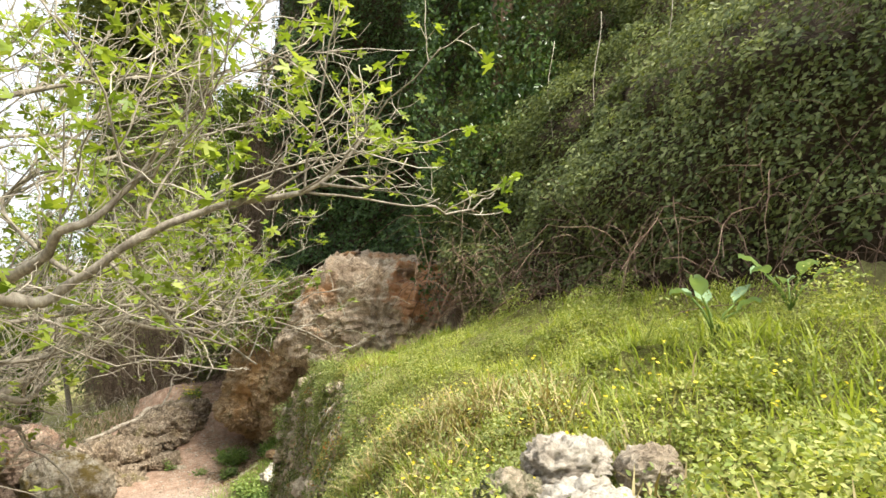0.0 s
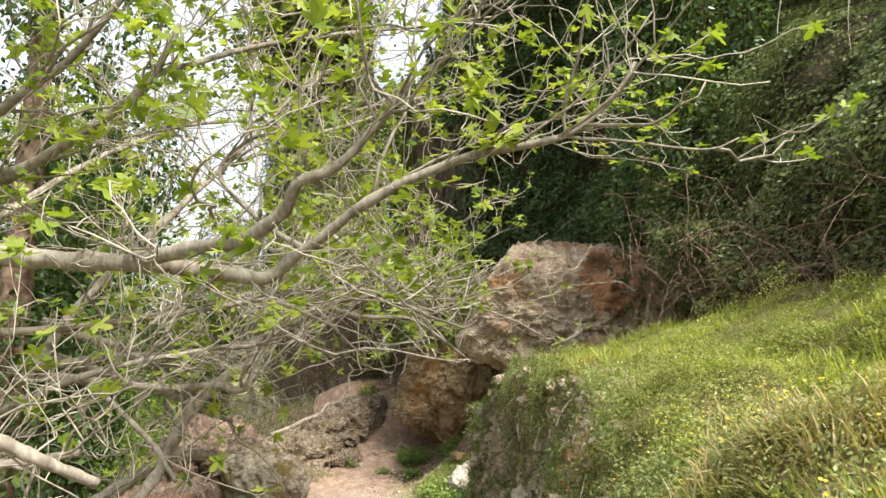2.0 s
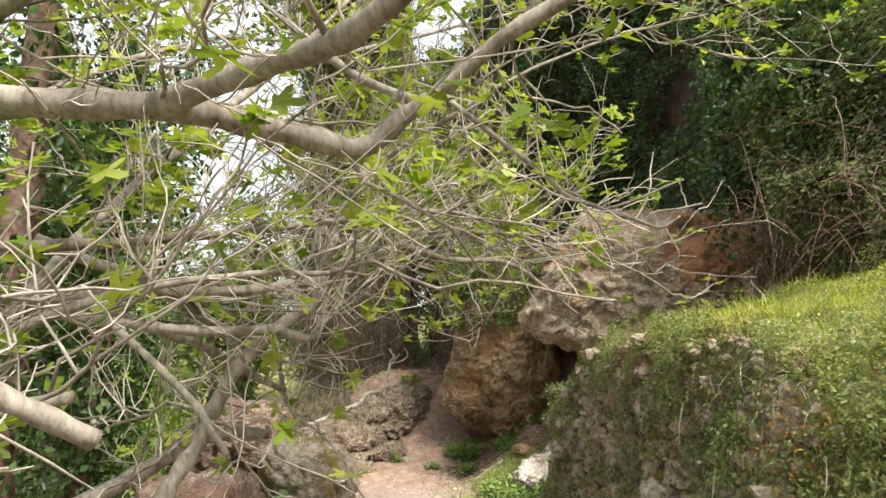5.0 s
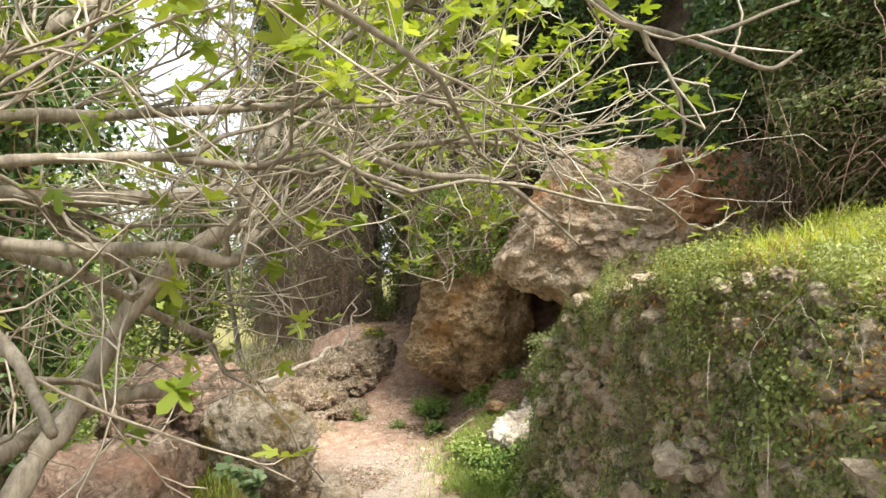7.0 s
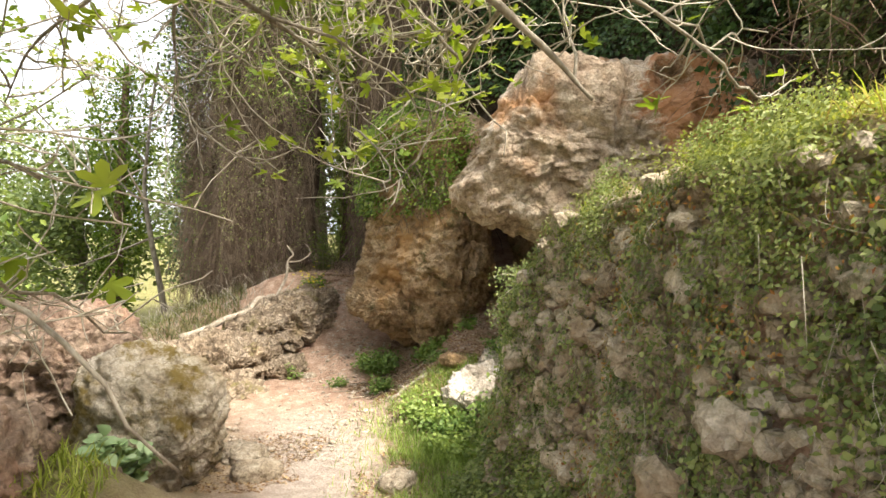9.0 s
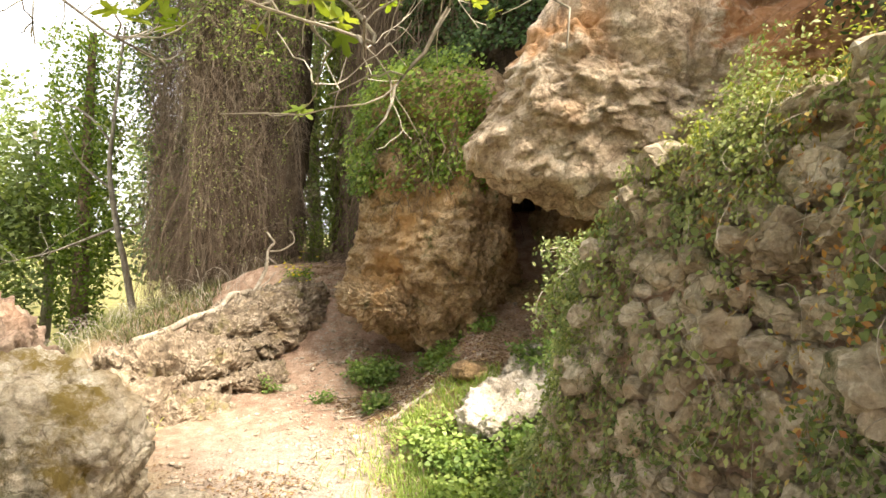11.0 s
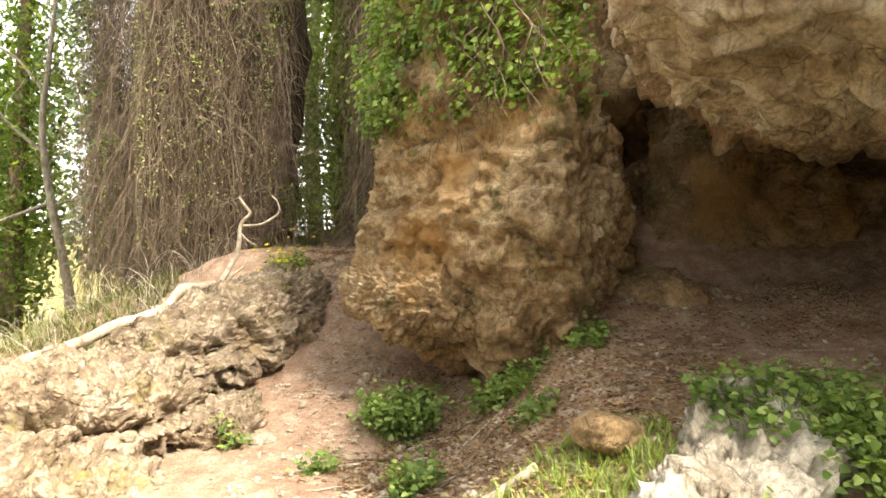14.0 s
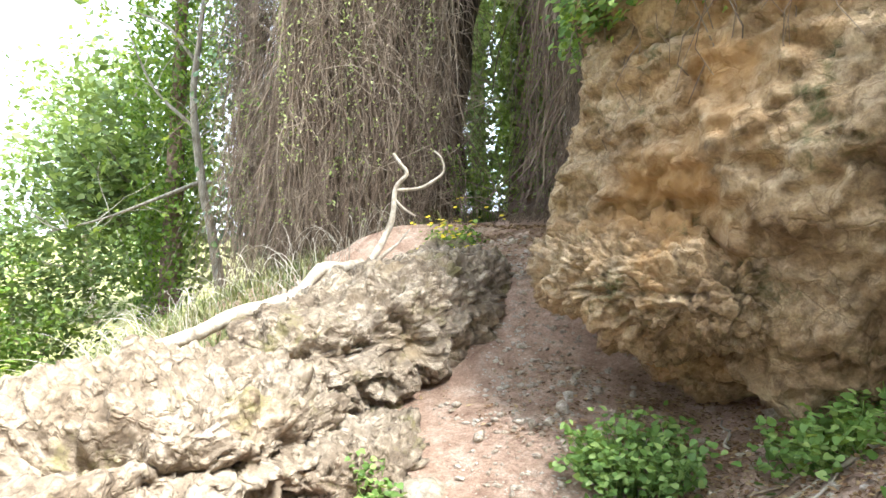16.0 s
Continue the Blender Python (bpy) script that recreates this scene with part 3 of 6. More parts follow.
overhang()
ROCKS = [
    ("cave_pillar_rock", (-3.66, 14.78, 0.10), (1.22, 0.66, 1.40), (0, 0, -46), 7, 8, 2.9, 0.20, 0.05, 0.03, 1.2, 0.03, M_OCHRE, "ochre pitted limestone buttress beside the dark cave mouth", "rock"),
    ("foot_rock", (-4.18, 14.60, -0.66), (0.80, 0.50, 0.34), (0, 4, -46), 7, 9, 2.6, 0.26, 0.07, 0.09, 1.1, 0.05, M_OCHRE, "jutting pitted ochre rock nose at the foot of the buttress", "rock"),
    ("cave_inner_rock", (-3.75, 15.75, 0.1), (0.85, 0.8, 1.7), (0, 0, -10), 5, 15, 2.8, 0.2, 0.09, 0.07, 1.4, 0.0, M_OCHRE, "brown limestone mass behind the buttress", "rock"),
    ("cave_ledge_rock", (-2.50, 14.55, -0.72), (0.55, 0.34, 0.30), (0, 6, -20), 5, 16, 2.8, 0.24, 0.10, 0.06, 1.4, 0.04, M_OCHRE, "low ochre ledge on the floor of the cave mouth", "rock"),
    ("cave_back_rock", (-0.65, 15.95, 0.45), (1.75, 0.8, 1.6), (0, 0, 8), 6, 13, 2.8, 0.28, 0.10, 0.08, 1.4, 0.0, M_OCHRE, "brown shadowed limestone at the back of the cave", "rock"),
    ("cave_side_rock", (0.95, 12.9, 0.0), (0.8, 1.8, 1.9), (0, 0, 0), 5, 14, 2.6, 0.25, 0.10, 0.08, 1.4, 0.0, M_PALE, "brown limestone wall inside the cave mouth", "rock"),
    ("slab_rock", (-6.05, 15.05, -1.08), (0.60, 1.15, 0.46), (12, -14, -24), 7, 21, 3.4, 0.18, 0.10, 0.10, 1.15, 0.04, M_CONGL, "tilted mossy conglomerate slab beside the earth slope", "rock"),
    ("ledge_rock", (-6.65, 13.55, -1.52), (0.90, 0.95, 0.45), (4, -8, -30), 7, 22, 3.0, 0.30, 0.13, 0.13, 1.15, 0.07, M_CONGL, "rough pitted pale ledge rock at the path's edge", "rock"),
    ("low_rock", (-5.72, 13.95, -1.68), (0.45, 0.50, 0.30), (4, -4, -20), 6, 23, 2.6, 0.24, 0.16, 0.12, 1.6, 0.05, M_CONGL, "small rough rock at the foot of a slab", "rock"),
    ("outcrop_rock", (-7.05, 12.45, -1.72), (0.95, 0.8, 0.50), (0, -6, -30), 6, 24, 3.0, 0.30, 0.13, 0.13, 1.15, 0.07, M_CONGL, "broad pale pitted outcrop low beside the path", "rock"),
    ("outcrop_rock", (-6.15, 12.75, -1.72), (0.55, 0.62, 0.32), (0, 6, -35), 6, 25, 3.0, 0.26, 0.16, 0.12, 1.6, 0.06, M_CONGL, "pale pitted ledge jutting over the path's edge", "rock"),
    ("boulder", (-5.28, 9.75, -1.18), (0.58, 0.48, 0.62), (10, 22, -12), 6, 31, 3.4, 0.16, 0.07, 0.06, 1.4, 0.0, M_BOULDER, "big rounded pale boulder with ochre moss by the path", "boulder"),
    ("boulder", (-6.35, 10.1, -0.92), (0.85, 0.7, 0.66), (0, -8, 20), 6, 32, 2.6, 0.22, 0.13, 0.10, 1.5, 0.10, M_PINK, "rough pink-grey broken boulder behind a rounder one", "boulder"),
    ("white_rock", (-2.46, 11.95, -1.13), (0.30, 0.80, 0.15), (13, 8, -27), 6, 33, 3.2, 0.20, 0.12, 0.13, 1.0, 0.12, M_WHITE, "bright white weathered rock in the herbs by the cave", "rock"),
    ("bank_rock", (-5.35, 7.6, -0.95), (0.55, 0.7, 0.4), (0, 8, 10), 5, 34, 2.6, 0.22, 0.13, 0.09, 1.5, 0.04, M_PINK, "low reddish rock in the bank beside the path", "rock"),
    ("bank_rock", (-5.1, 8.6, -1.3), (0.22, 0.26, 0.16), (0, 8, 10), 4, 35, 2.6, 0.22, 0.13, 0.09, 1.5, 0.04, M_PINK, "small reddish rock half sunk beside the footpath", "rock"),
    ("path_stone", (-4.42, 9.95, -1.62), (0.22, 0.16, 0.10), (0, 0, 30), 4, 36, 2.6, 0.2, 0.1, 0.06, 1.3, 0.0, M_PALE, "pale flat stone lying on the trodden path", "stone"),
    ("path_stone", (-4.75, 10.35, -1.62), (0.25, 0.18, 0.12), (0, 0, -20), 4, 37, 2.6, 0.2, 0.1, 0.06, 1.3, 0.0, M_PALE, "pale stone beside the foot of a boulder", "stone"),
    ("path_stone", (-3.2, 9.9, -1.62), (0.17, 0.14, 0.09), (0, 0, 60), 4, 38, 2.6, 0.2, 0.1, 0.06, 1.3, 0.0, M_PALE, "pale stone in grass at the path's edge", "stone"),
    ("loose_stone", (-2.96, 12.26, -1.05), (0.17, 0.13, 0.09), (0, 10, 40), 4, 39, 3.0, 0.2, 0.08, 0.05, 1.3, 0.0, M_OCHRE, "loose ochre stone on the earth before the cave", "stone"),
    ("loose_stone", (-5.2, 13.75, -1.62), (0.10, 0.08, 0.06), (0, 0, 10), 4, 40, 3.4, 0.15, 0.06, 0.05, 1.3, 0.0, M_PALE, "pale block of stone at the foot of the slab", "stone"),
    ("bank_stone", (0.39, 2.2, 1.02), (0.14, 0.11, 0.08), (0, 0, 20), 5, 41, 2.6, 0.2, 0.12, 0.08, 1.4, 0.0, M_WHITE, "white weathered stone on the grassy terrace edge", "stone"),
    ("bank_stone", (0.42, 1.98, 0.92), (0.16, 0.12, 0.09), (0, 0, -20), 5, 42, 2.6, 0.2, 0.12, 0.08, 1.4, 0.0, M_WHITE, "white weathered stone on the grassy terrace edge", "stone"),
    ("bank_stone", (0.20, 2.06, 0.93), (0.10, 0.10, 0.09), (0, 0, 40), 5, 43, 2.6, 0.2, 0.14, 0.1, 1.4, 0.0, M_WALLSTONE, "grey lichened stone on the grassy terrace edge", "stone"),
    ("bank_stone", (0.64, 2.15, 1.0), (0.10, 0.09, 0.07), (0, 0, 0), 5, 44, 2.8, 0.2, 0.10, 0.06, 1.4, 0.0, M_PALE, "smooth pale stone on the grassy terrace edge", "stone"),
]
BROKEN = {"boulder": 0.07, "foot_rock": 0.17, "white_rock": 0.13, "cave_pillar_rock": 0.10, "bank_stone": 0.16, "path_stone": 0.06}
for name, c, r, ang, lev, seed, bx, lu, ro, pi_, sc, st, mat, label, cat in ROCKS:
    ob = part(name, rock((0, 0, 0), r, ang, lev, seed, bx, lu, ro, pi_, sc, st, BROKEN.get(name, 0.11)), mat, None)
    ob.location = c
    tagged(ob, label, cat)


# ---- the terrace: dry stone wall, turf, herbs ----
def wall_point(y, h):
    """A point of the wall's face, h from its foot (0) to its crest (1)."""
    w = bank_width(y)
    foot = ground_height(crest(y) - w - 0.06, y)
    z = foot + h * (crest_height(y) - foot)
    power = np.interp(y, [4, 6.5], [1.2, 0.7])
    x = crest(y) - w - 0.02 + (w + 0.04) * np.arcsin(np.clip(h, 0, 1) ** (1 / power)) * 2 / np.pi
    return np.stack([x, y, z], -1)


def dry_stone_wall():
    wall = empty("dry_stone_wall")
    tagged(wall, "old dry stone wall of rounded limestone, overgrown with herbs", "wall", kind="structure")
    shapes = []
    for k in range(9):
        v, f = rock((0, 0, 0), (1.0, 0.75, 0.66), (0, 0, 0), 3, 60 + k, 4.5, 0.42, 0.20, 0.10, 1.2, 0.06, 0.26)
        me = bpy.data.meshes.new("stone")
        me.from_pydata(v.tolist(), [], f.tolist())
        me.polygons.foreach_set("use_smooth", np.full(len(f), False))
        me.materials.append(M_WALLSTONE)
        shapes.append(me)
    rng = np.random.default_rng(5)
    placed = []
    for row in range(24):
        h = (row + 0.35) / 24
        y = 5.3 + rng.uniform(0, 0.2)
        while y < 10.15:
            size = rng.choice([0.036, 0.05, 0.07, 0.10], p=[0.32, 0.36, 0.25, 0.07]) * (1.2 - 0.35 * h) * (1 + 0.25 * smooth(7.6, 8.6, y))
            y += size * 1.0
            if rng.random() > 0.10:
                p = wall_point(np.array(y), np.array(np.clip(h + rng.normal(0, 0.015), 0, 1)))
                m = pose(p[0] + rng.uniform(-0.03, 0.05), p[1], p[2], rng.uniform(-20, 20), rng.uniform(-20, 20), 90 + rng.uniform(-35, 35))
                placed.append((abs(y - 7.9), m @ Matrix.Diagonal((size * rng.uniform(0.85, 1.25), size, size * rng.uniform(0.7, 1.15), 1)), int(rng.integers(len(shapes)))))
            y += size * 0.68
    placed.sort(key=lambda e: e[0])
    for _, m, k in placed[:295]:
        ob = new("stone", shapes[k])
        ob.parent = wall
        ob.matrix_basis = m
    rest = []
    for _, m, k in placed[295:]:
        v, f = rock((0, 0, 0), (1.0, 0.75, 0.66), (0, 0, 0), 2, 60 + k, 4.5, 0.42, 0.20, 0.10, 1.2, 0.06, 0.26)
        a = np.array(m)
        rest.append((v @ a[:3, :3].T + a[:3, 3], f))
    blanks = [rock((0, 0, 0), (1.0, 0.75, 0.66), (0, 0, 0), 2, 60 + k, 4.5, 0.42, 0.20, 0.10, 1.2, 0.06, 0.26) for k in range(9)]
    for row in range(24):          # small fill stones set back in the joints
        y = 5.4 + rng.uniform(0, 0.2)
        while y < 10.1:
            size = rng.uniform(0.03, 0.06)
            y += size * 2.1
            p = wall_point(np.array(y), np.array((row + 0.85) / 24.5))
            v, f = blanks[rng.integers(9)]
            a = turn(*rng.uniform(-60, 60, 3)) * size
            rest.append((v @ a.T + p + np.array([0.03, 0, 0]), f))
    ob = part("outer_stones", merge(rest), M_WALLSTONE, wall, shade=False)
    ob["kind"] = "stuff"
    rng = np.random.default_rng(6)
    for y, h, s in ((7.5, 0.36, 0.17), (7.9, 0.6, 0.13), (8.6, 0.62, 0.12), (7.1, 0.5, 0.17), (9.5, 0.16, 0.14)):
        p = wall_point(np.array(y), np.array(h))
        ob = new("stone", shapes[rng.integers(3)])
        ob.parent = wall
        ob["label"] = "large pale rounded stone"
        ob.matrix_basis = pose(p[0] - 0.03, p[1], p[2], 0, 10, 80) @ Matrix.Diagonal((s, s, s * 0.95, 1))


def scatter(n, y0, y1, d0, d1, rng):
    y = rng.uniform(y0, y1, n)
    lo = -np.maximum(-d0, 0.95 * bank_width(y) * (y < 6.4))
    x = crest(y) + lo + (d1 - lo) * rng.random(n)
    return np.stack([x, y, ground_height(x, y)], 1)


def patchy(p, scale, limit, seed):
    return p[fbm(p, scale, 3, seed) > limit]


BRAMBLE = (-2.13, 10.65, -0.60)


def terrace_plants():
    rng = np.random.default_rng(11)
    p = np.concatenate([scatter(30000, 0.8, 5.0, -0.35, 2.4, rng), scatter(20000, 4.5, 10.0, -0.12, 2.6, rng)])
    p = patchy(p, 1.2, -0.55, 2)
    tagged(part("meadow_grass", blades(p, 0.06 + 0.10 * smooth(-0.3, 0.6, fbm(p, 1.4, 3, 90)), 1.3, "straw", rng=rng), M_GRASS, None), "bright yellow-green spring grass on the terrace", "grass", kind="stuff")
    p = patchy(scatter(11000, 1.0, 10.0, -0.3, 0.8, rng), 1.6, 0.1, 9)
    tagged(part("dry_grass", blades(p, 0.13, 1.3, "straw", rng=rng), M_DRYGRASS, None), "straw-coloured dry grass tufts on the terrace edge", "grass", kind="stuff")
    p = np.concatenate([patchy(scatter(170000, 0.6, 6.0, -0.3, 2.2, rng), 1.0, -0.35, 5), patchy(scatter(45000, 5, 10, -0.15, 1.9, rng), 1.3, -0.3, 6)])
    p[:, 2] += rng.uniform(0.0, 1.0, len(p)) * (0.04 + 0.24 * smooth(-0.3, 0.45, fbm(p, 2.6, 3, 91)))
    tagged(part("meadow_weeds", leaves(p, 0.011 + 0.016 * smooth(-0.3, 0.5, fbm(p, 3.1, 2, 93)), "chip", (0, 0, 1), 1.2, rng=rng), M_MEADOW, None), "small bright yellow-green weeds among the grass", "weeds", kind="stuff")
    # rounded cushions of leafy herbs and straw on the bank
    n = 210
    cy = rng.uniform(1.2, 7.2, n)
    cx = crest(cy) - bank_width(cy) * rng.uniform(-0.5, 0.95, n)
    cr = rng.uniform(0.07, 0.24, n)
    k = rng.integers(n, size=26000)
    u = rng.normal(0, 1, (26000, 3))
    u /= np.linalg.norm(u, axis=1)[:, None]
    u[:, 2] = np.abs(u[:, 2])
    u *= rng.uniform(0.5, 1.05, 26000)[:, None] * cr[k][:, None]
    q = np.stack([cx[k] + u[:, 0], cy[k] + u[:, 1], 0 * cx[k]], 1)
    q[:, 2] = ground_height(q[:, 0], q[:, 1]) + 0.75 * u[:, 2]
    tagged(part("bank_herbs", leaves(q, 0.024, "oval", (-0.4, -0.5, 0.8), 1.2, rng=rng), M_EDGEHERB, None), "cushions of small pale green herbs on the rounded bank", "herbs", kind="stuff")
    tuft = rng.integers(n, size=50)
    k = tuft[rng.integers(50, size=8000)]
    x, y = cx[k] + rng.normal(0, 0.10, 8000), cy[k] - 0.12 + rng.normal(0, 0.10, 8000)
    tagged(part("dry_tufts", blades(np.stack([x, y, ground_height(x, y)], 1), 0.15, 1.6, "straw", rng=rng), M_DRYGRASS, None), "tufts of bent straw-coloured grass on the bank", "grass", kind="stuff")
    # growth hanging over the wall's edge and on its face
    y = rng.uniform(4.0, 10.1, 44000)
    h = 1.08 - np.abs(rng.normal(0, 0.20, len(y)))
    q = wall_point(y, h)
    q[:, 0] -= rng.uniform(0.0, 0.18, len(y)) * smooth(0.4, 1.0, h) * (1 - 0.6 * smooth(8.5, 9.2, y))
    q = q[((h > 0.78) | (y < 8.6)) & (rng.random(len(y)) > 0.5 * smooth(8.6, 9.2, y))]
    q = patchy(q, 1.8, 0.0, 7)
    tagged(part("hanging_herbs", leaves(q, 0.028 - 0.007 * smooth(8.0, 9.2, q[:, 1]), "oval", (-0.8, -0.3, 0.7), 1.1, rng=rng, droop=0.4), M_EDGEHERB, None), "pale green herbs spilling over the wall's edge", "herbs", kind="stuff")
    y = rng.uniform(4.6, 10.1, 46000)
    q = wall_point(y, rng.uniform(0.0, 1.0, len(y)))
    q[:, 0] -= rng.uniform(0.02, 0.11, len(y))
    q = q[fbm(q, 2.4, 3, 8) > -0.18 + 0.20 * smooth(8.2, 8.7, q[:, 1]) - 0.36 * smooth(9.0, 9.4, q[:, 1])]
    tagged(part("wall_creeper", leaves(q, 0.030, "oval", (-1, -0.2, 0.4), 0.9, rng=rng, droop=0.5), M_CREEPER, None), "green creeper leaves on the face of the stone wall", "creeper", kind="stuff")
    y = rng.uniform(5.0, 9.8, 9000)
    q = wall_point(y, rng.uniform(0.0, 0.95, len(y)))
    q[:, 0] -= rng.uniform(0.03, 0.13, len(y))
    q = patchy(q, 2.1, 0.16, 98)
    tagged(part("reddened_leaves", leaves(q, 0.028, "oval", (-1, -0.2, 0.4), 1.0, rng=rng, droop=0.5), M_REDLEAF, None), "yellowed and reddened leaves among the wall's creeper", "leaves", kind="stuff")
    # leafy sprigs rooted in the joints
    n = 110
    y = rng.uniform(6.0, 10.0, n)
    c = wall_point(y, rng.uniform(0.05, 0.85, n)) - np.array([0.09, 0, 0])
    k = rng.integers(n, size=3000)
    q = c[k] + rng.normal(0, 1, (3000, 3)) * np.array([0.03, 0.055, 0.055])
    tagged(part("wall_sprigs", leaves(q, 0.028, "ivy", (-1, -0.5, 0.6), 0.8, rng=rng, droop=0.3), M_CREEPER, None), "fresh leafy sprigs growing from the wall's joints", "weeds", kind="stuff")
    n = 260
    y = rng.uniform(4.2, 9.0, n)
    top = wall_point(y, rng.uniform(0.35, 1.0, n))
    top[:, 0] -= rng.uniform(0.06, 0.14, n)
    t = np.linspace(0, 1, 7)[None, :, None]
    way = np.stack([rng.uniform(-0.10, 0.0, n), rng.normal(0, 0.18, n), -rng.uniform(0.05, 0.32, n)], 1)
    runners = top[:, None] + way[:, None] * t + rng.normal(0, 0.07, (n, 1, 3)) * t * (1 - t) * 3
    tagged(part("dry_stems", strands(runners, rng.uniform(0.001, 0.0022, n)), M_TWIG, None), "thin dry stems hanging down the stone wall", "stems", kind="stuff")
    # the end of the wall, buried in a bramble
    c = np.array([-2.14, 9.95, -0.16])
    q = c + np.clip(rng.normal(0, 1, (5200, 3)), -1.7, 1.7) * np.array([0.13, 0.20, 0.18])
    q = patchy(q, 5.0, 0.0, 92)
    q[:, 2] = np.maximum(q[:, 2], ground_height(q[:, 0], q[:, 1]))
    t = np.linspace(0, 1, 9)[None, :, None]
    ends = c + np.array([-0.05, 0, 0.05]) + np.clip(rng.normal(0, 1, (46, 1, 3)), -1.5, 1.5) * np.array([0.14, 0.2, 0.14])
    roots = c + np.array([0.08, 0, -0.15]) + rng.normal(0, 1, (46, 1, 3)) * np.array([0.08, 0.16, 0.2])
    stems = roots * (1 - t) + ends * t + rng.normal(0, 0.16, (46, 1, 3)) * t * (1 - t) * 2
    own = np.repeat(stems[:, 2:].reshape(-1, 3), 15, 0)
    q = np.concatenate([q[::2], own + rng.normal(0, 0.03, own.shape)])
    shrub = empty("wall_end_shrub")
    for l in stems:
        part("stem", tube(l, np.linspace(0.005, 0.002, 9), 4), M_TWIG, shrub)
    part("foliage", leaves(q, 0.028, "oval", (-0.5, -0.5, 0.7), 1.3, rng=rng), M_CREEPER, shrub)
    tagged(shrub, "pale green leafy shrub over the end of the wall", "shrub")
    # a second bramble low at the wall's end
    c = np.array(BRAMBLE)
    t = np.linspace(0, 1, 8)[None, :, None]
    roots = np.stack([c[0] + rng.normal(0, 0.08, 40), c[1] + rng.normal(0, 0.10, 40), np.zeros(40)], 1)
    roots[:, 2] = ground_height(roots[:, 0], roots[:, 1])
    ends = c + np.clip(rng.normal(0, 1, (40, 3)), -1.5, 1.5) * np.array([0.12, 0.15, 0.11])
    stems = roots[:, None] * (1 - t) + ends[:, None] * t + rng.normal(0, 0.10, (40, 1, 3)) * t * (1 - t) * 2
    own = np.repeat(stems[:, 1:].reshape(-1, 3), 16, 0)
    shrub = empty("bramble_shrub")
    for l in stems:
        part("stem", tube(l, np.linspace(0.003, 0.0015, 8), 4), M_HERB, shrub)
    part("foliage", leaves(own + rng.normal(0, 0.036, own.shape), 0.034, "oval", (-0.4, -0.4, 0.9), 1.0, rng=rng), M_HERB, shrub)
    tagged(shrub, "fresh green leafy bramble at the foot of the wall's end", "shrub")
    # foot of the wall
    y = rng.uniform(5.0, 10.6, 30000)
    x = crest(y) - 0.28 - np.abs(rng.normal(0, 0.22, len(y)))
    q = np.stack([x, y, ground_height(x, y) + rng.uniform(0, 0.62, len(y)) * np.exp(-((x - crest(y) + 0.3) / 0.3) ** 2)], 1)
    q = q[fbm(q, 1.7, 3, 10) > -0.18 + 0.30 * smooth(7.2, 6.4, q[:, 1])]
    tagged(part("wall_foot_herbs", leaves(q, 0.042, "oval", (-0.4, -0.2, 0.9), 0.9, rng=rng), M_CREEPER, None), "dense green nettles and herbs at the wall's foot", "herbs", kind="stuff")
    y = rng.uniform(7.0, 12.4, 18000)
    x = crest(np.minimum(y, 10.2)) - 0.35 - np.abs(rng.normal(0, 0.45, len(y))) - 0.25 * smooth(10, 12, y)
    q = patchy(np.stack([x, y, ground_height(x, y)], 1), 1.4, -0.02, 12)
    tagged(part("path_grass", blades(q, 0.09, 0.8, rng=rng), M_FRESH, None), "light green grass tufts between path and wall", "grass", kind="stuff")
    y = rng.uniform(2.0, 13.0, 14000)
    x = np.interp(y, [2, 5, 7, 9, 13], [-2.6, -3.9, -4.4, -4.9, -6.2]) - np.abs(rng.normal(0, 1.0, len(y)))
    q = patchy(np.stack([x, y, ground_height(x, y)], 1), 1.1, 0.05, 13)
    tagged(part("bank_grass", blades(q, 0.16, 0.7, rng=rng), M_GRASS, None), "sparse green grass on the low bank", "grass", kind="stuff")


def arum(at, turnz, size):
    rng = np.random.default_rng(int(abs(at[0]) * 100))
    plant = empty("arum_plant")
    n = 5
    a = np.linspace(0, 2 * np.pi, n, endpoint=False) + turnz + rng.normal(0, 0.25, n)
    base = np.array(at) + np.array([0, 0, -0.12])
    tips = base + np.stack([np.cos(a) * 0.12, np.sin(a) * 0.07, rng.uniform(0.08, 0.19, n)], 1)
    for k in range(n):
        line = np.stack([base, (base + tips[k]) / 2 + np.array([0, 0, 0.03]), tips[k]])
        stalk = part("stalk", tube(line, [0.007, 0.006, 0.005], 6), M_HERB, plant)
        u, s = np.meshgrid(np.linspace(0, 1, 9), np.linspace(-1, 1, 7), indexing="ij")
        w = np.sin(np.clip(u, 0, 1) ** 0.6 * np.pi) * 0.27 + 0.02
        d = np.array([0.75 * np.cos(a[k]), 0.75 * np.sin(a[k]), rng.uniform(0.5, 1.1)])
        side = np.array([-np.sin(a[k]), np.cos(a[k]), 0])
        g = tips[k] + size * (u[..., None] * d + (s * w)[..., None] * side + np.stack([0 * u, 0 * u, 0.14 * s ** 2 - 0.55 * u ** 2 + 0.03 * np.sin(u * 14 + k)], -1))
        i, j = np.meshgrid(np.arange(8), np.arange(6), indexing="ij")
        q = i * 7 + j
        part("leaf", (g.reshape(-1, 3), np.stack([q, q + 7, q + 8, q + 1], -1).reshape(-1, 4)), M_ARUM, plant)
    tagged(plant, "arum plant with large glossy grey-green leaves in grass", "plant")


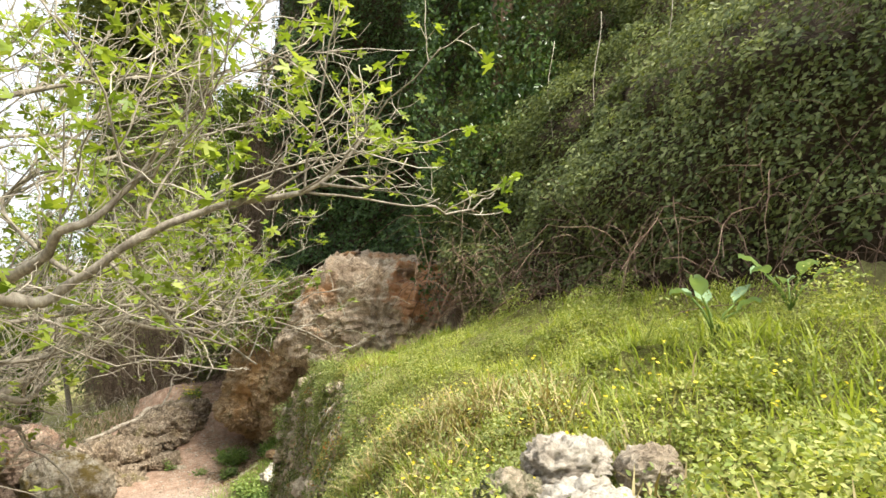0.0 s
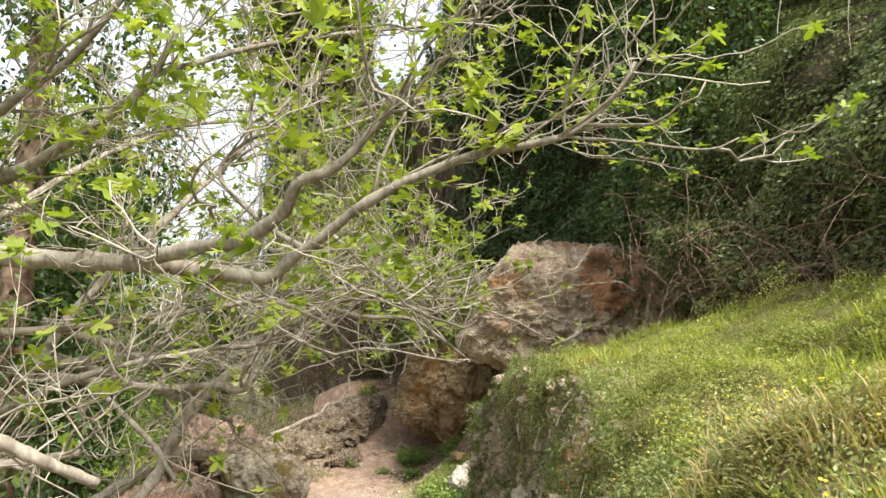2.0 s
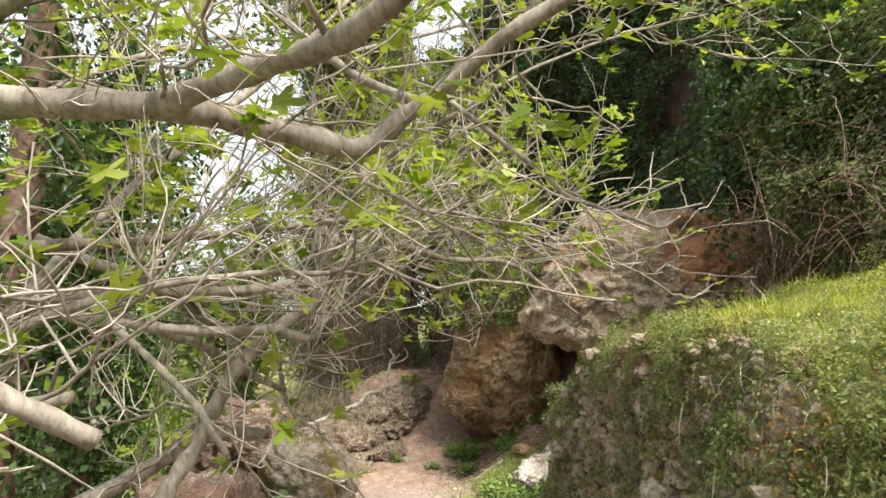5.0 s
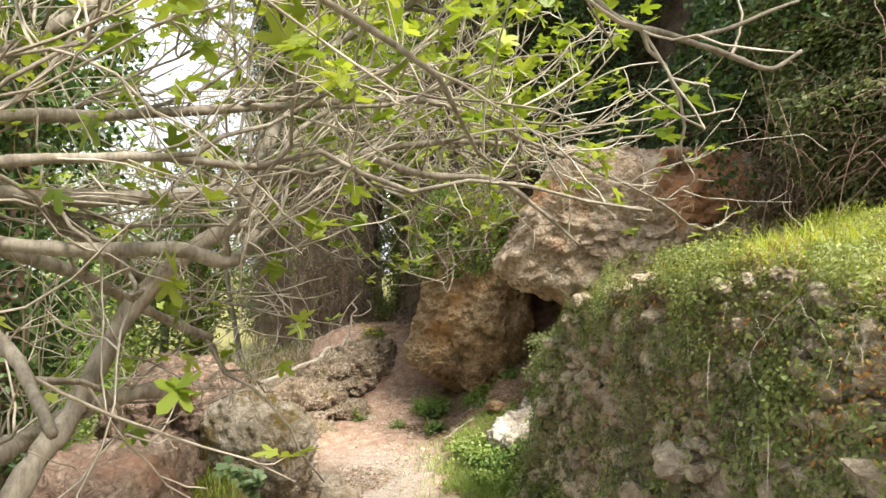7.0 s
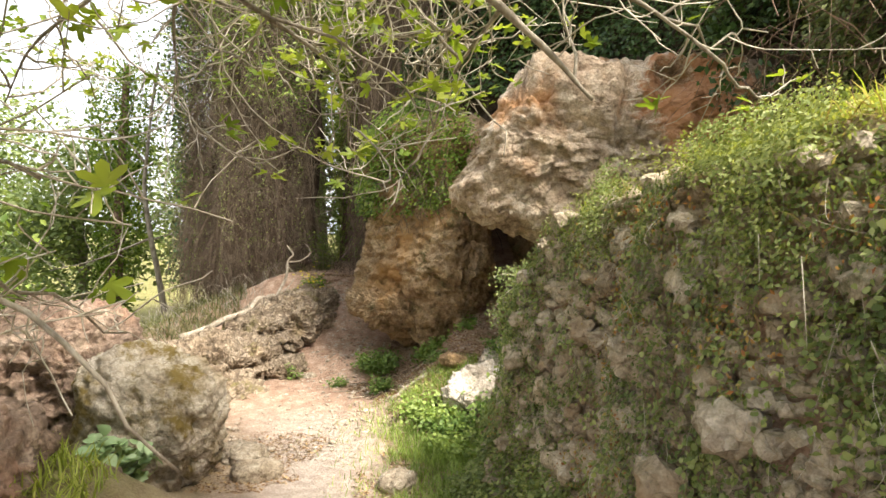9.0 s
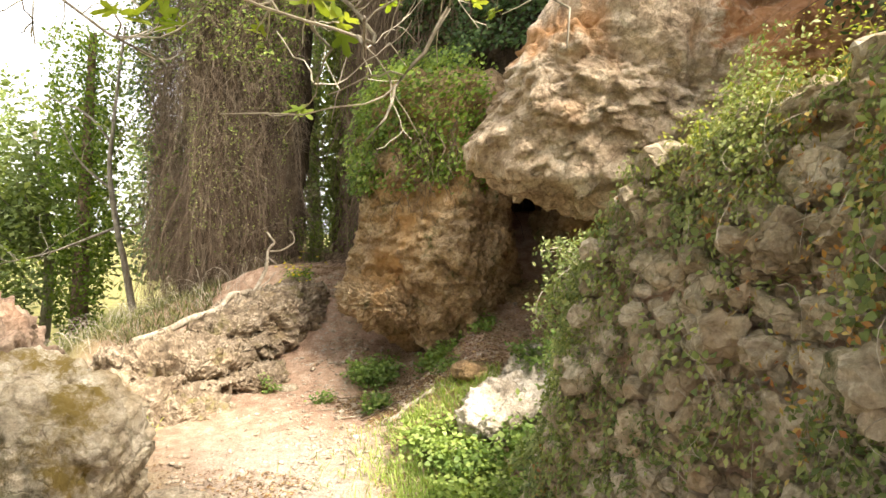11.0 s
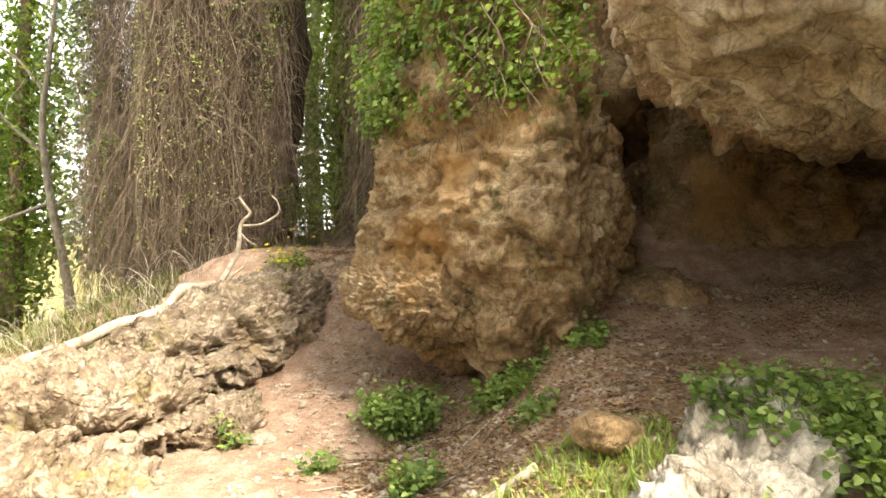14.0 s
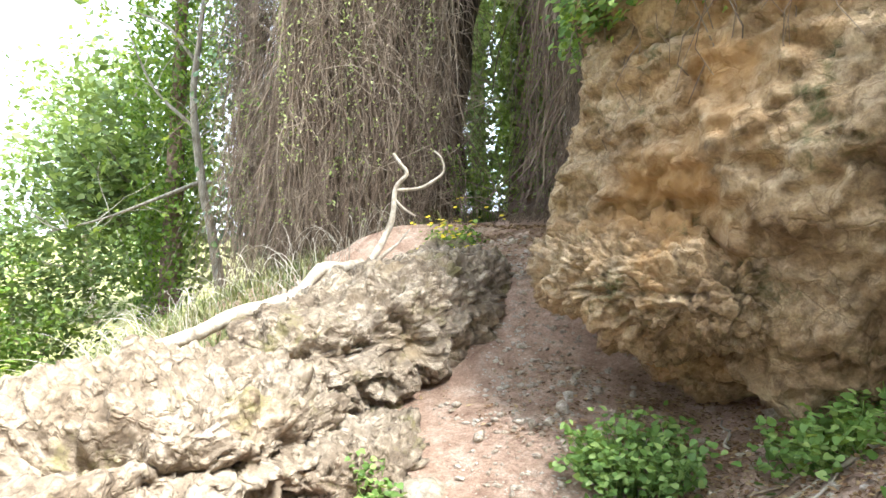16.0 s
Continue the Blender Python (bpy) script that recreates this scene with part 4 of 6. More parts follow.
def herb_clump(at, radius, height, count, mat, label, size=0.05, seed=0, kind="ivy"):
    rng = np.random.default_rng(200 + seed)
    plant = empty("herb_clump")
    count = int(count * 1.5)
    n = max(8, count // 14)
    a, r = rng.uniform(0, 2 * np.pi, n), radius * np.sqrt(rng.random(n)) * 0.9
    fx, fy = at[0] + np.cos(a) * r * 0.6, at[1] + np.sin(a) * r * 0.6
    foot = np.stack([fx, fy, ground_height(fx, fy) - 0.01], 1)
    top = foot + np.stack([np.cos(a) * r * 0.6, np.sin(a) * r * 0.6, height * rng.uniform(0.5, 1.1, n)], 1)
    mid = (foot + top) / 2 + rng.normal(0, 0.02, (n, 3))
    part("stem", strands(np.stack([foot, mid, top], 1), 0.004), M_HERB, plant)
    k = rng.integers(n, size=count)
    u = rng.uniform(0.25, 1.05, count)[:, None]
    q = foot[k] * (1 - u) + top[k] * u + rng.normal(0, 0.035, (count, 3))
    part("foliage", leaves(q, size, kind, (0, -0.2, 1), 0.9, rng=rng), mat, plant)
    tagged(plant, label, "plant")


# ---- cliff growth ----
def cliff_foliage(name, s0, s1, z0, z1, count, size, mat, label, bulge, scale, seed, kind="ivy", limit=-0.3, keep=None):
    rng = np.random.default_rng(seed)
    s, z = rng.uniform(s0, s1, count), rng.uniform(z0, z1, count)
    p, n = cliff_point(s, z)
    lump = fbm(p, scale, 2, seed + 1)
    fine = fbm(p, scale * 3.1, 2, seed + 2)
    ok = (0.7 * lump + 0.5 * fine) > limit
    out = bulge * (0.45 + 0.75 * lump + 0.35 * fine) * rng.uniform(0.55, 1.0, count) + 0.05
    q = p + n * np.clip(out, 0.03, None)[:, None]
    if keep is not None:
        ok &= keep(q)
    q, n = q[ok], n[ok]
    ob = part(name, leaves(q, size, kind, n + np.array([0, 0, 0.7]), 1.0, rng=rng, droop=0.5), mat, None)
    tagged(ob, label, "foliage", kind="stuff")


def cliff_growth():
    def above(q):
        return ~((q[:, 0] > -3.2) & (q[:, 0] < 1.2) & (q[:, 1] > 10.4) & (q[:, 2] < 2.55)) & (q[:, 2] > ground_height(q[:, 0], q[:, 1]) + 0.25)
    cliff_foliage("shrub_foliage", 0.10, 0.42, 1.0, 9.6, 165000, 0.064, M_SHRUB, "grey-green bramble and shrub thicket on the cliff", 1.0, 0.75, 31, "chip", -0.55, above)
    cliff_foliage("ivy_foliage", 0.33, 0.74, 1.4, 10.0, 80000, 0.088, M_IVY, "dark glossy ivy covering the cliff above the cave", 0.9, 0.7, 41, "chip", -0.3, above)
    cliff_foliage("gully_ivy", 0.835, 0.95, -0.2, 8.5, 26000, 0.08, M_BRIGHTIVY, "bright ivy in the gully beside the rock buttress", 0.5, 0.8, 51, "chip", 0.02, above)
    rng = np.random.default_rng(61)
    # bare bramble stems at the thicket's foot and long trailing shoots
    n = 480
    s, z = rng.uniform(0.12, 0.38, n), 1.2 + np.abs(rng.normal(0, 0.5, n))
    p, o = cliff_point(s, z)
    p = p + o * rng.uniform(0.5, 1.15, n)[:, None]
    d = rng.normal(0, 0.35, (n, 3)) + np.array([0, 0, -0.25])
    t = np.linspace(0, 1, 7)[None, :, None]
    lines = p[:, None] + d[:, None] * t * 1.6 + np.array([0, 0, 0.45]) * (t * (1 - t)) * 2 + rng.normal(0, 0.015, (n, 7, 3))
    lines[..., 2] = np.maximum(lines[..., 2], ground_height(lines[..., 0], lines[..., 1]))
    tagged(part("bramble_stems", strands(lines, rng.uniform(0.003, 0.007, n)), M_BRAMBLE, None), "tangled bare reddish-brown bramble stems under the thicket", "brambles", kind="stuff")
    for k in range(3):
        s0 = 0.24 + 0.04 * k
        p, o = cliff_point(np.array(s0), np.array(5.2))
        top = p + o * 1.1
        z = np.linspace(0, 1, 14)[:, None]
        line = top + z * np.array([-0.25 + 0.06 * k, -0.35, -2.6]) + 0.05 * np.sin(z * 9 + k) * np.array([1, 0.5, 0])
        tagged(part("trailing_vine", tube(line, np.linspace(0.005, 0.003, 14), 5), M_TWIG, None), "thin pale vine stem hanging before the cliff", "vine", "hanging vines")


# ---- vines ----
def hanging_lines(top, drop, steps, rng, sway=0.10):
    n = len(top)
    t = np.linspace(0, 1, steps)[None, :, None]
    w = rng.normal(0, sway, (n, 1, 3)) * np.array([1, 1, 0])
    ph = rng.uniform(0, 6.3, (n, 1, 3))
    l = top[:, None] + np.concatenate([np.zeros((n, 1, 2)), -np.asarray(drop).reshape(n, 1, 1)], 2) * t
    return l + w * t + 0.055 * np.sin(t * rng.uniform(5, 18, (n, 1, 1)) + ph) * np.array([1, 1, 0.2])


def vine_curtain():
    rng = np.random.default_rng(71)
    curtain = empty("vine_curtain")
    # near-black body behind the strands, painting the deep shade in their gaps
    part("shade_core", rock((-7.55, 18.05, 4.4), (1.06, 0.7, 6.9), (0, 0, 4), 5, 72, 4.0, 0.10, 0.06, 0.03, 1.0), M_GAPSHADE, curtain)

    def face(a, depth):
        x = -7.55 + 1.25 * a
        return x, 17.6 - 0.62 * np.sqrt(np.clip(1 - a ** 2, 0, 1)) - 0.35 * depth - 0.16 * np.sin(x * 4.0) - 0.12 * np.sin(x * 9.0 + 1)
    n = 7000
    a = np.clip(rng.uniform(-1, 1, n) + rng.normal(0, 0.05, n), -1.1, 1.1)
    x, y = face(a, rng.random(n))
    top = np.stack([x, y, rng.uniform(0.0, 10.5, n) + rng.random(n)], 1)
    drop = np.minimum(rng.uniform(0.5, 2.6, n), top[:, 2] - ground_height(x, y))
    ob = part("dry_vine", strands(hanging_lines(top, drop, 9, rng, 0.42), rng.gamma(1.6, 0.0013, n) + 0.0012), M_VINE, curtain)
    ob["kind"] = "stuff"
    n = 1300
    a = rng.uniform(-1.05, 1.05, n)
    x, y = face(np.clip(a, -1, 1), 0.6 + 0.7 * rng.random(n))
    top = np.stack([x, y, rng.uniform(0.6, 2.6, n)], 1)
    ob = part("foot_vine", strands(hanging_lines(top, top[:, 2] - ground_height(x, y) + 0.05, 7, rng, 0.28), rng.gamma(1.6, 0.0012, n) + 0.0012), M_VINE, curtain)
    ob["kind"] = "stuff"
    n = 3600
    a = rng.uniform(-1.08, 1.08, n)
    x, y = face(a, 1.0 + 0.4 * rng.random(n))
    loops = np.stack([x, y, rng.uniform(-0.2, 7.5, n)], 1)
    t = np.linspace(0, 1, 9)[None, :, None]
    d = rng.normal(0, 0.40, (n, 1, 3)) * np.array([0.8, 0.25, 1.5])
    bow = rng.normal(0, 0.55, (n, 1, 3)) * np.array([1, 0.4, 1])
    ob = part("loose_vine", strands(loops[:, None] + d * t + bow * t * (1 - t), rng.uniform(0.002, 0.0062, n)), M_LOOSEVINE, curtain)
    ob["kind"] = "stuff"
    n = 26000
    a = rng.uniform(-1.15, 1.1, n)
    z = -0.3 + 11.0 * rng.random(n)
    x, y = face(np.clip(a, -1, 1), 1.0)
    q = np.stack([-7.58 + 1.32 * a, y - rng.random(n) * 0.3, z], 1)
    keep = (fbm(q, 1.1, 3, 5) + 0.22 * (z - 2.6) + 0.6 * np.clip(-a - 0.72, 0, 1) * 3) > rng.uniform(-0.1, 0.5, n)
    ob = part("foliage", leaves(q[keep], 0.058, "chip", (0, -1, 0.6), 1.0, rng=rng, droop=0.6), M_BRIGHTIVY, curtain)
    ob["kind"] = "stuff"
    n = 6500
    z = rng.uniform(-0.6, 8.5, n)
    q = np.stack([-8.78 + 0.22 * fbm(np.stack([0 * z, 0 * z, z], 1), 0.9, 3, 33) + rng.normal(0, 0.17, n), 17.35 + rng.normal(0, 0.25, n), z], 1)
    ob = part("side_ivy", leaves(patchy(q, 1.3, -0.2, 34), 0.075, "ivy", (-0.3, -1, 0.6), 1.0, rng=rng, droop=0.5), M_IVY, curtain)
    ob["kind"] = "stuff"
    a = rng.uniform(-1, 1, 9000)
    x, y = face(a, 1.25)
    q = np.stack([x, y - 0.1 * rng.random(9000), rng.uniform(-0.3, 7.5, 9000)], 1)
    q = q[fbm(q, 1.6, 2, 74) > -0.25]
    ob = part("pale_leaf", leaves(q, 0.040, "oval", (0, -1, 0.4), 1.2, rng=rng), M_EDGEHERB, curtain)
    ob["kind"] = "stuff"
    tagged(curtain, "tall curtain of dry brown hanging vines with sparse ivy", "vines")
    # high limb and crown added over the curtain to keep the sun off it
    crown = resample([(-7.7, 17.9, 7.0), (-7.4, 16.8, 8.2), (-6.9, 15.2, 8.6), (-6.5, 13.4, 8.4)], 20)
    part("trunk", tube(crown, np.linspace(0.14, 0.05, 20), 8, 0.2, 9), M_FIGBARK, curtain)
    limbs = sprout([crown], 4.2, (0.9, 2.3), 0.75, -0.05, 8, rng, 0.1, 0.2)
    for k in limbs:
        part("limb", tube(k, np.linspace(0.04, 0.01, 8), 5), M_FIGBARK, curtain)
    pts = np.concatenate([k[2:] for k in limbs])
    cl = pts[rng.integers(len(pts), size=700)] + rng.normal(0, 0.4, (700, 3))
    q = np.repeat(cl, 16, 0) + rng.normal(0, 0.22, (11200, 3))
    ob = part("crown", leaves(q, 0.19, "chip", (0, 0, 1), 1.0, rng=rng), M_SHRUB, curtain)
    ob["kind"] = "stuff"
    n = 7000
    q = np.array([-7.4, 16.2, 5.2]) + np.clip(rng.normal(0, 0.55, (n, 3)), -1, 1) * np.array([2.3, 0.95, 2.3])
    q = patchy(q, 1.2, -0.08, 73)
    ob = part("upper_foliage", leaves(q, 0.075, "chip", (0, -0.6, 0.9), 1.0, rng=rng, droop=0.5), M_BRIGHTIVY, curtain)
    ob["kind"] = "stuff"
    # dry roots and vines down the cliff between gully and buttress
    n = 3600
    s = rng.uniform(0.66, 0.86, n)
    p, o = cliff_point(s, rng.uniform(-0.2, 7.0, n))
    top = p + o * rng.uniform(0.1, 0.45, n)[:, None]
    drop = np.minimum(rng.uniform(0.8, 3.2, n), top[:, 2] + 0.3)
    tagged(part("cliff_vines", strands(hanging_lines(top, drop, 7, rng, 0.30), rng.gamma(1.6, 0.0022, n) + 0.002), M_VINE, None), "dry brown vines hanging down the cliff face", "vines", kind="stuff")
    # earth and green growth over the top of the buttress
    v, f = rock((-3.62, 14.98, 1.30), (1.2, 0.92, 0.95), (0, 0, -46), 5, 75, 2.6, 0.2, 0.08, 0.05, 1.3)
    tagged(part("buttress_top", (v, f), M_OCHRE, None), "brown earthy rock top of the buttress under herbs", "rock")
    nrm = v - np.array([-3.62, 14.98, 0.9])
    front = (nrm[:, 0] * -0.72 + nrm[:, 1] * -0.69) > 0.15
    pick = np.flatnonzero(front & (v[:, 2] > 0.75))
    pick = pick[rng.integers(len(pick), size=9000)]
    q = v[pick] + nrm[pick] * rng.uniform(0.0, 0.16, (9000, 1)) + rng.normal(0, 0.05, (9000, 3))
    keep = fbm(q, 2.0, 3, 77) > -0.38 - 0.25 * (q[:, 0] > -3.6)
    ob = part("buttress_herbs", leaves(q[keep], 0.05, "ivy", (-0.6, -0.7, 0.8), 0.9, rng=rng, droop=0.5), M_BRIGHTIVY, None)
    tagged(ob, "green ferny herbs hanging over the top of the buttress", "herbs", kind="stuff")
    v = rock((-3.66, 14.78, 0.10), (1.22, 0.66, 1.40), (0, 0, -46), 6, 8, 2.9, 0.20, 0.05, 0.03, 1.2, 0.03)[0]
    out = (v[:, 0] + 3.5) * -0.72 + (v[:, 1] - 14.62) * -0.69
    pick = np.flatnonzero((out > 0.1) & (v[:, 2] > 0.80 + 0.25 * fbm(v, 2.2, 2, 78)))
    pick = pick[rng.integers(len(pick), size=4200)]
    q = v[pick] + np.array([-0.72, -0.69, 0.2]) * rng.uniform(0.0, 0.16, (4200, 1)) + rng.normal(0, 0.03, (4200, 3))
    q = patchy(q, 2.6, -0.05, 79)
    tagged(part("fern_herbs", leaves(q, 0.055, "ivy", (-0.6, -0.7, 0.8), 0.9, rng=rng, droop=0.6), M_BRIGHTIVY, None), "leafy green herbs hanging over the buttress brow", "herbs", kind="stuff")
    n = 60
    u = rng.uniform(-1.1, 1.0, n)
    top = np.array([-3.9, 14.15, 1.35]) + u[:, None] * np.array([0.69, -0.72, 0]) + rng.normal(0, 0.08, (n, 3))
    drop = rng.uniform(0.3, 1.5, n) * (1.2 - 0.5 * (u + 1) / 2)
    tagged(part("hanging_roots", strands(hanging_lines(top, drop, 10, rng, 0.10), rng.uniform(0.003, 0.008, n)), M_VINE, None), "thin brown roots hanging over the rock buttress", "roots", kind="stuff")


# ---- trees ----
def clear_of_path(p):
    """Keeps branches out of the headroom over the footpath."""
    x = np.interp(p[..., 1], [0, 1.3, 3.0, 4.4, 6.7, 9.2, 10.8], [0, -1.15, -1.97, -2.18, -2.62, -3.33, -4.0])
    z = np.interp(p[..., 1], [0, 3.0, 4.4, 6.7, 9.2, 10.8], [1.5, 0.8, 0.44, 0.14, -0.15, -0.4])
    return (np.abs(p[..., 0] - x) > 0.42) | (p[..., 2] > z + 0.42)


def resample(points, n):
    p = np.asarray(points, float)
    k = np.linspace(0, len(p) - 1, n)
    i = np.clip(k.astype(int), 0, len(p) - 2)
    f = (k - i)[:, None]
    g = np.gradient(p, axis=0)
    a, b, m0, m1 = p[i], p[i + 1], g[i], g[i + 1]
    return (2 * f ** 3 - 3 * f ** 2 + 1) * a + (f ** 3 - 2 * f ** 2 + f) * m0 + (-2 * f ** 3 + 3 * f ** 2) * b + (f ** 3 - f ** 2) * m1


def sprout(lines, per_metre, length, spread, rise, steps, rng, start=0.2, ahead=0.55):
    """Side shoots off each of the lines."""
    out = []
    for l in lines:
        run = np.linalg.norm(np.diff(l, axis=0), axis=1).sum()
        n = rng.poisson(per_metre * run)
        if not n:
            continue
        k = rng.uniform(start, 1.0, n) * (len(l) - 1)
        i = np.minimum(k.astype(int), len(l) - 2)
        f = (k - i)[:, None]
        base = l[i] * (1 - f) + l[i + 1] * f
        tan = l[i + 1] - l[i]
        tan /= np.linalg.norm(tan, axis=1)[:, None] + 1e-9
        d = tan * ahead + rng.normal(0, spread, (n, 3)) + np.array([0, 0, rise])
        d /= np.linalg.norm(d, axis=1)[:, None]
        size = rng.uniform(length[0], length[1], n)[:, None, None]
        t = np.linspace(0, 1, steps)[None, :, None]
        bend = rng.normal(0, 0.22, (n, 1, 3)) + np.array([0, 0, 0.10])
        zig = np.cumsum(rng.normal(0, 0.03, (n, steps, 3)), 1) * (t > 0)
        s = base[:, None] + size * (d[:, None] * t + bend * t ** 2 + zig)
        ok = clear_of_path(s).all(1) & ~((s[..., 0] > -2.8) & (s[..., 1] < 12) & (s[..., 2] < 0.9)).any(1) & ~((s[..., 0] > -1.5) & (s[..., 1] < 7) & (s[..., 2] < 1.95)).any(1)
        out.extend(s[ok])
    return out


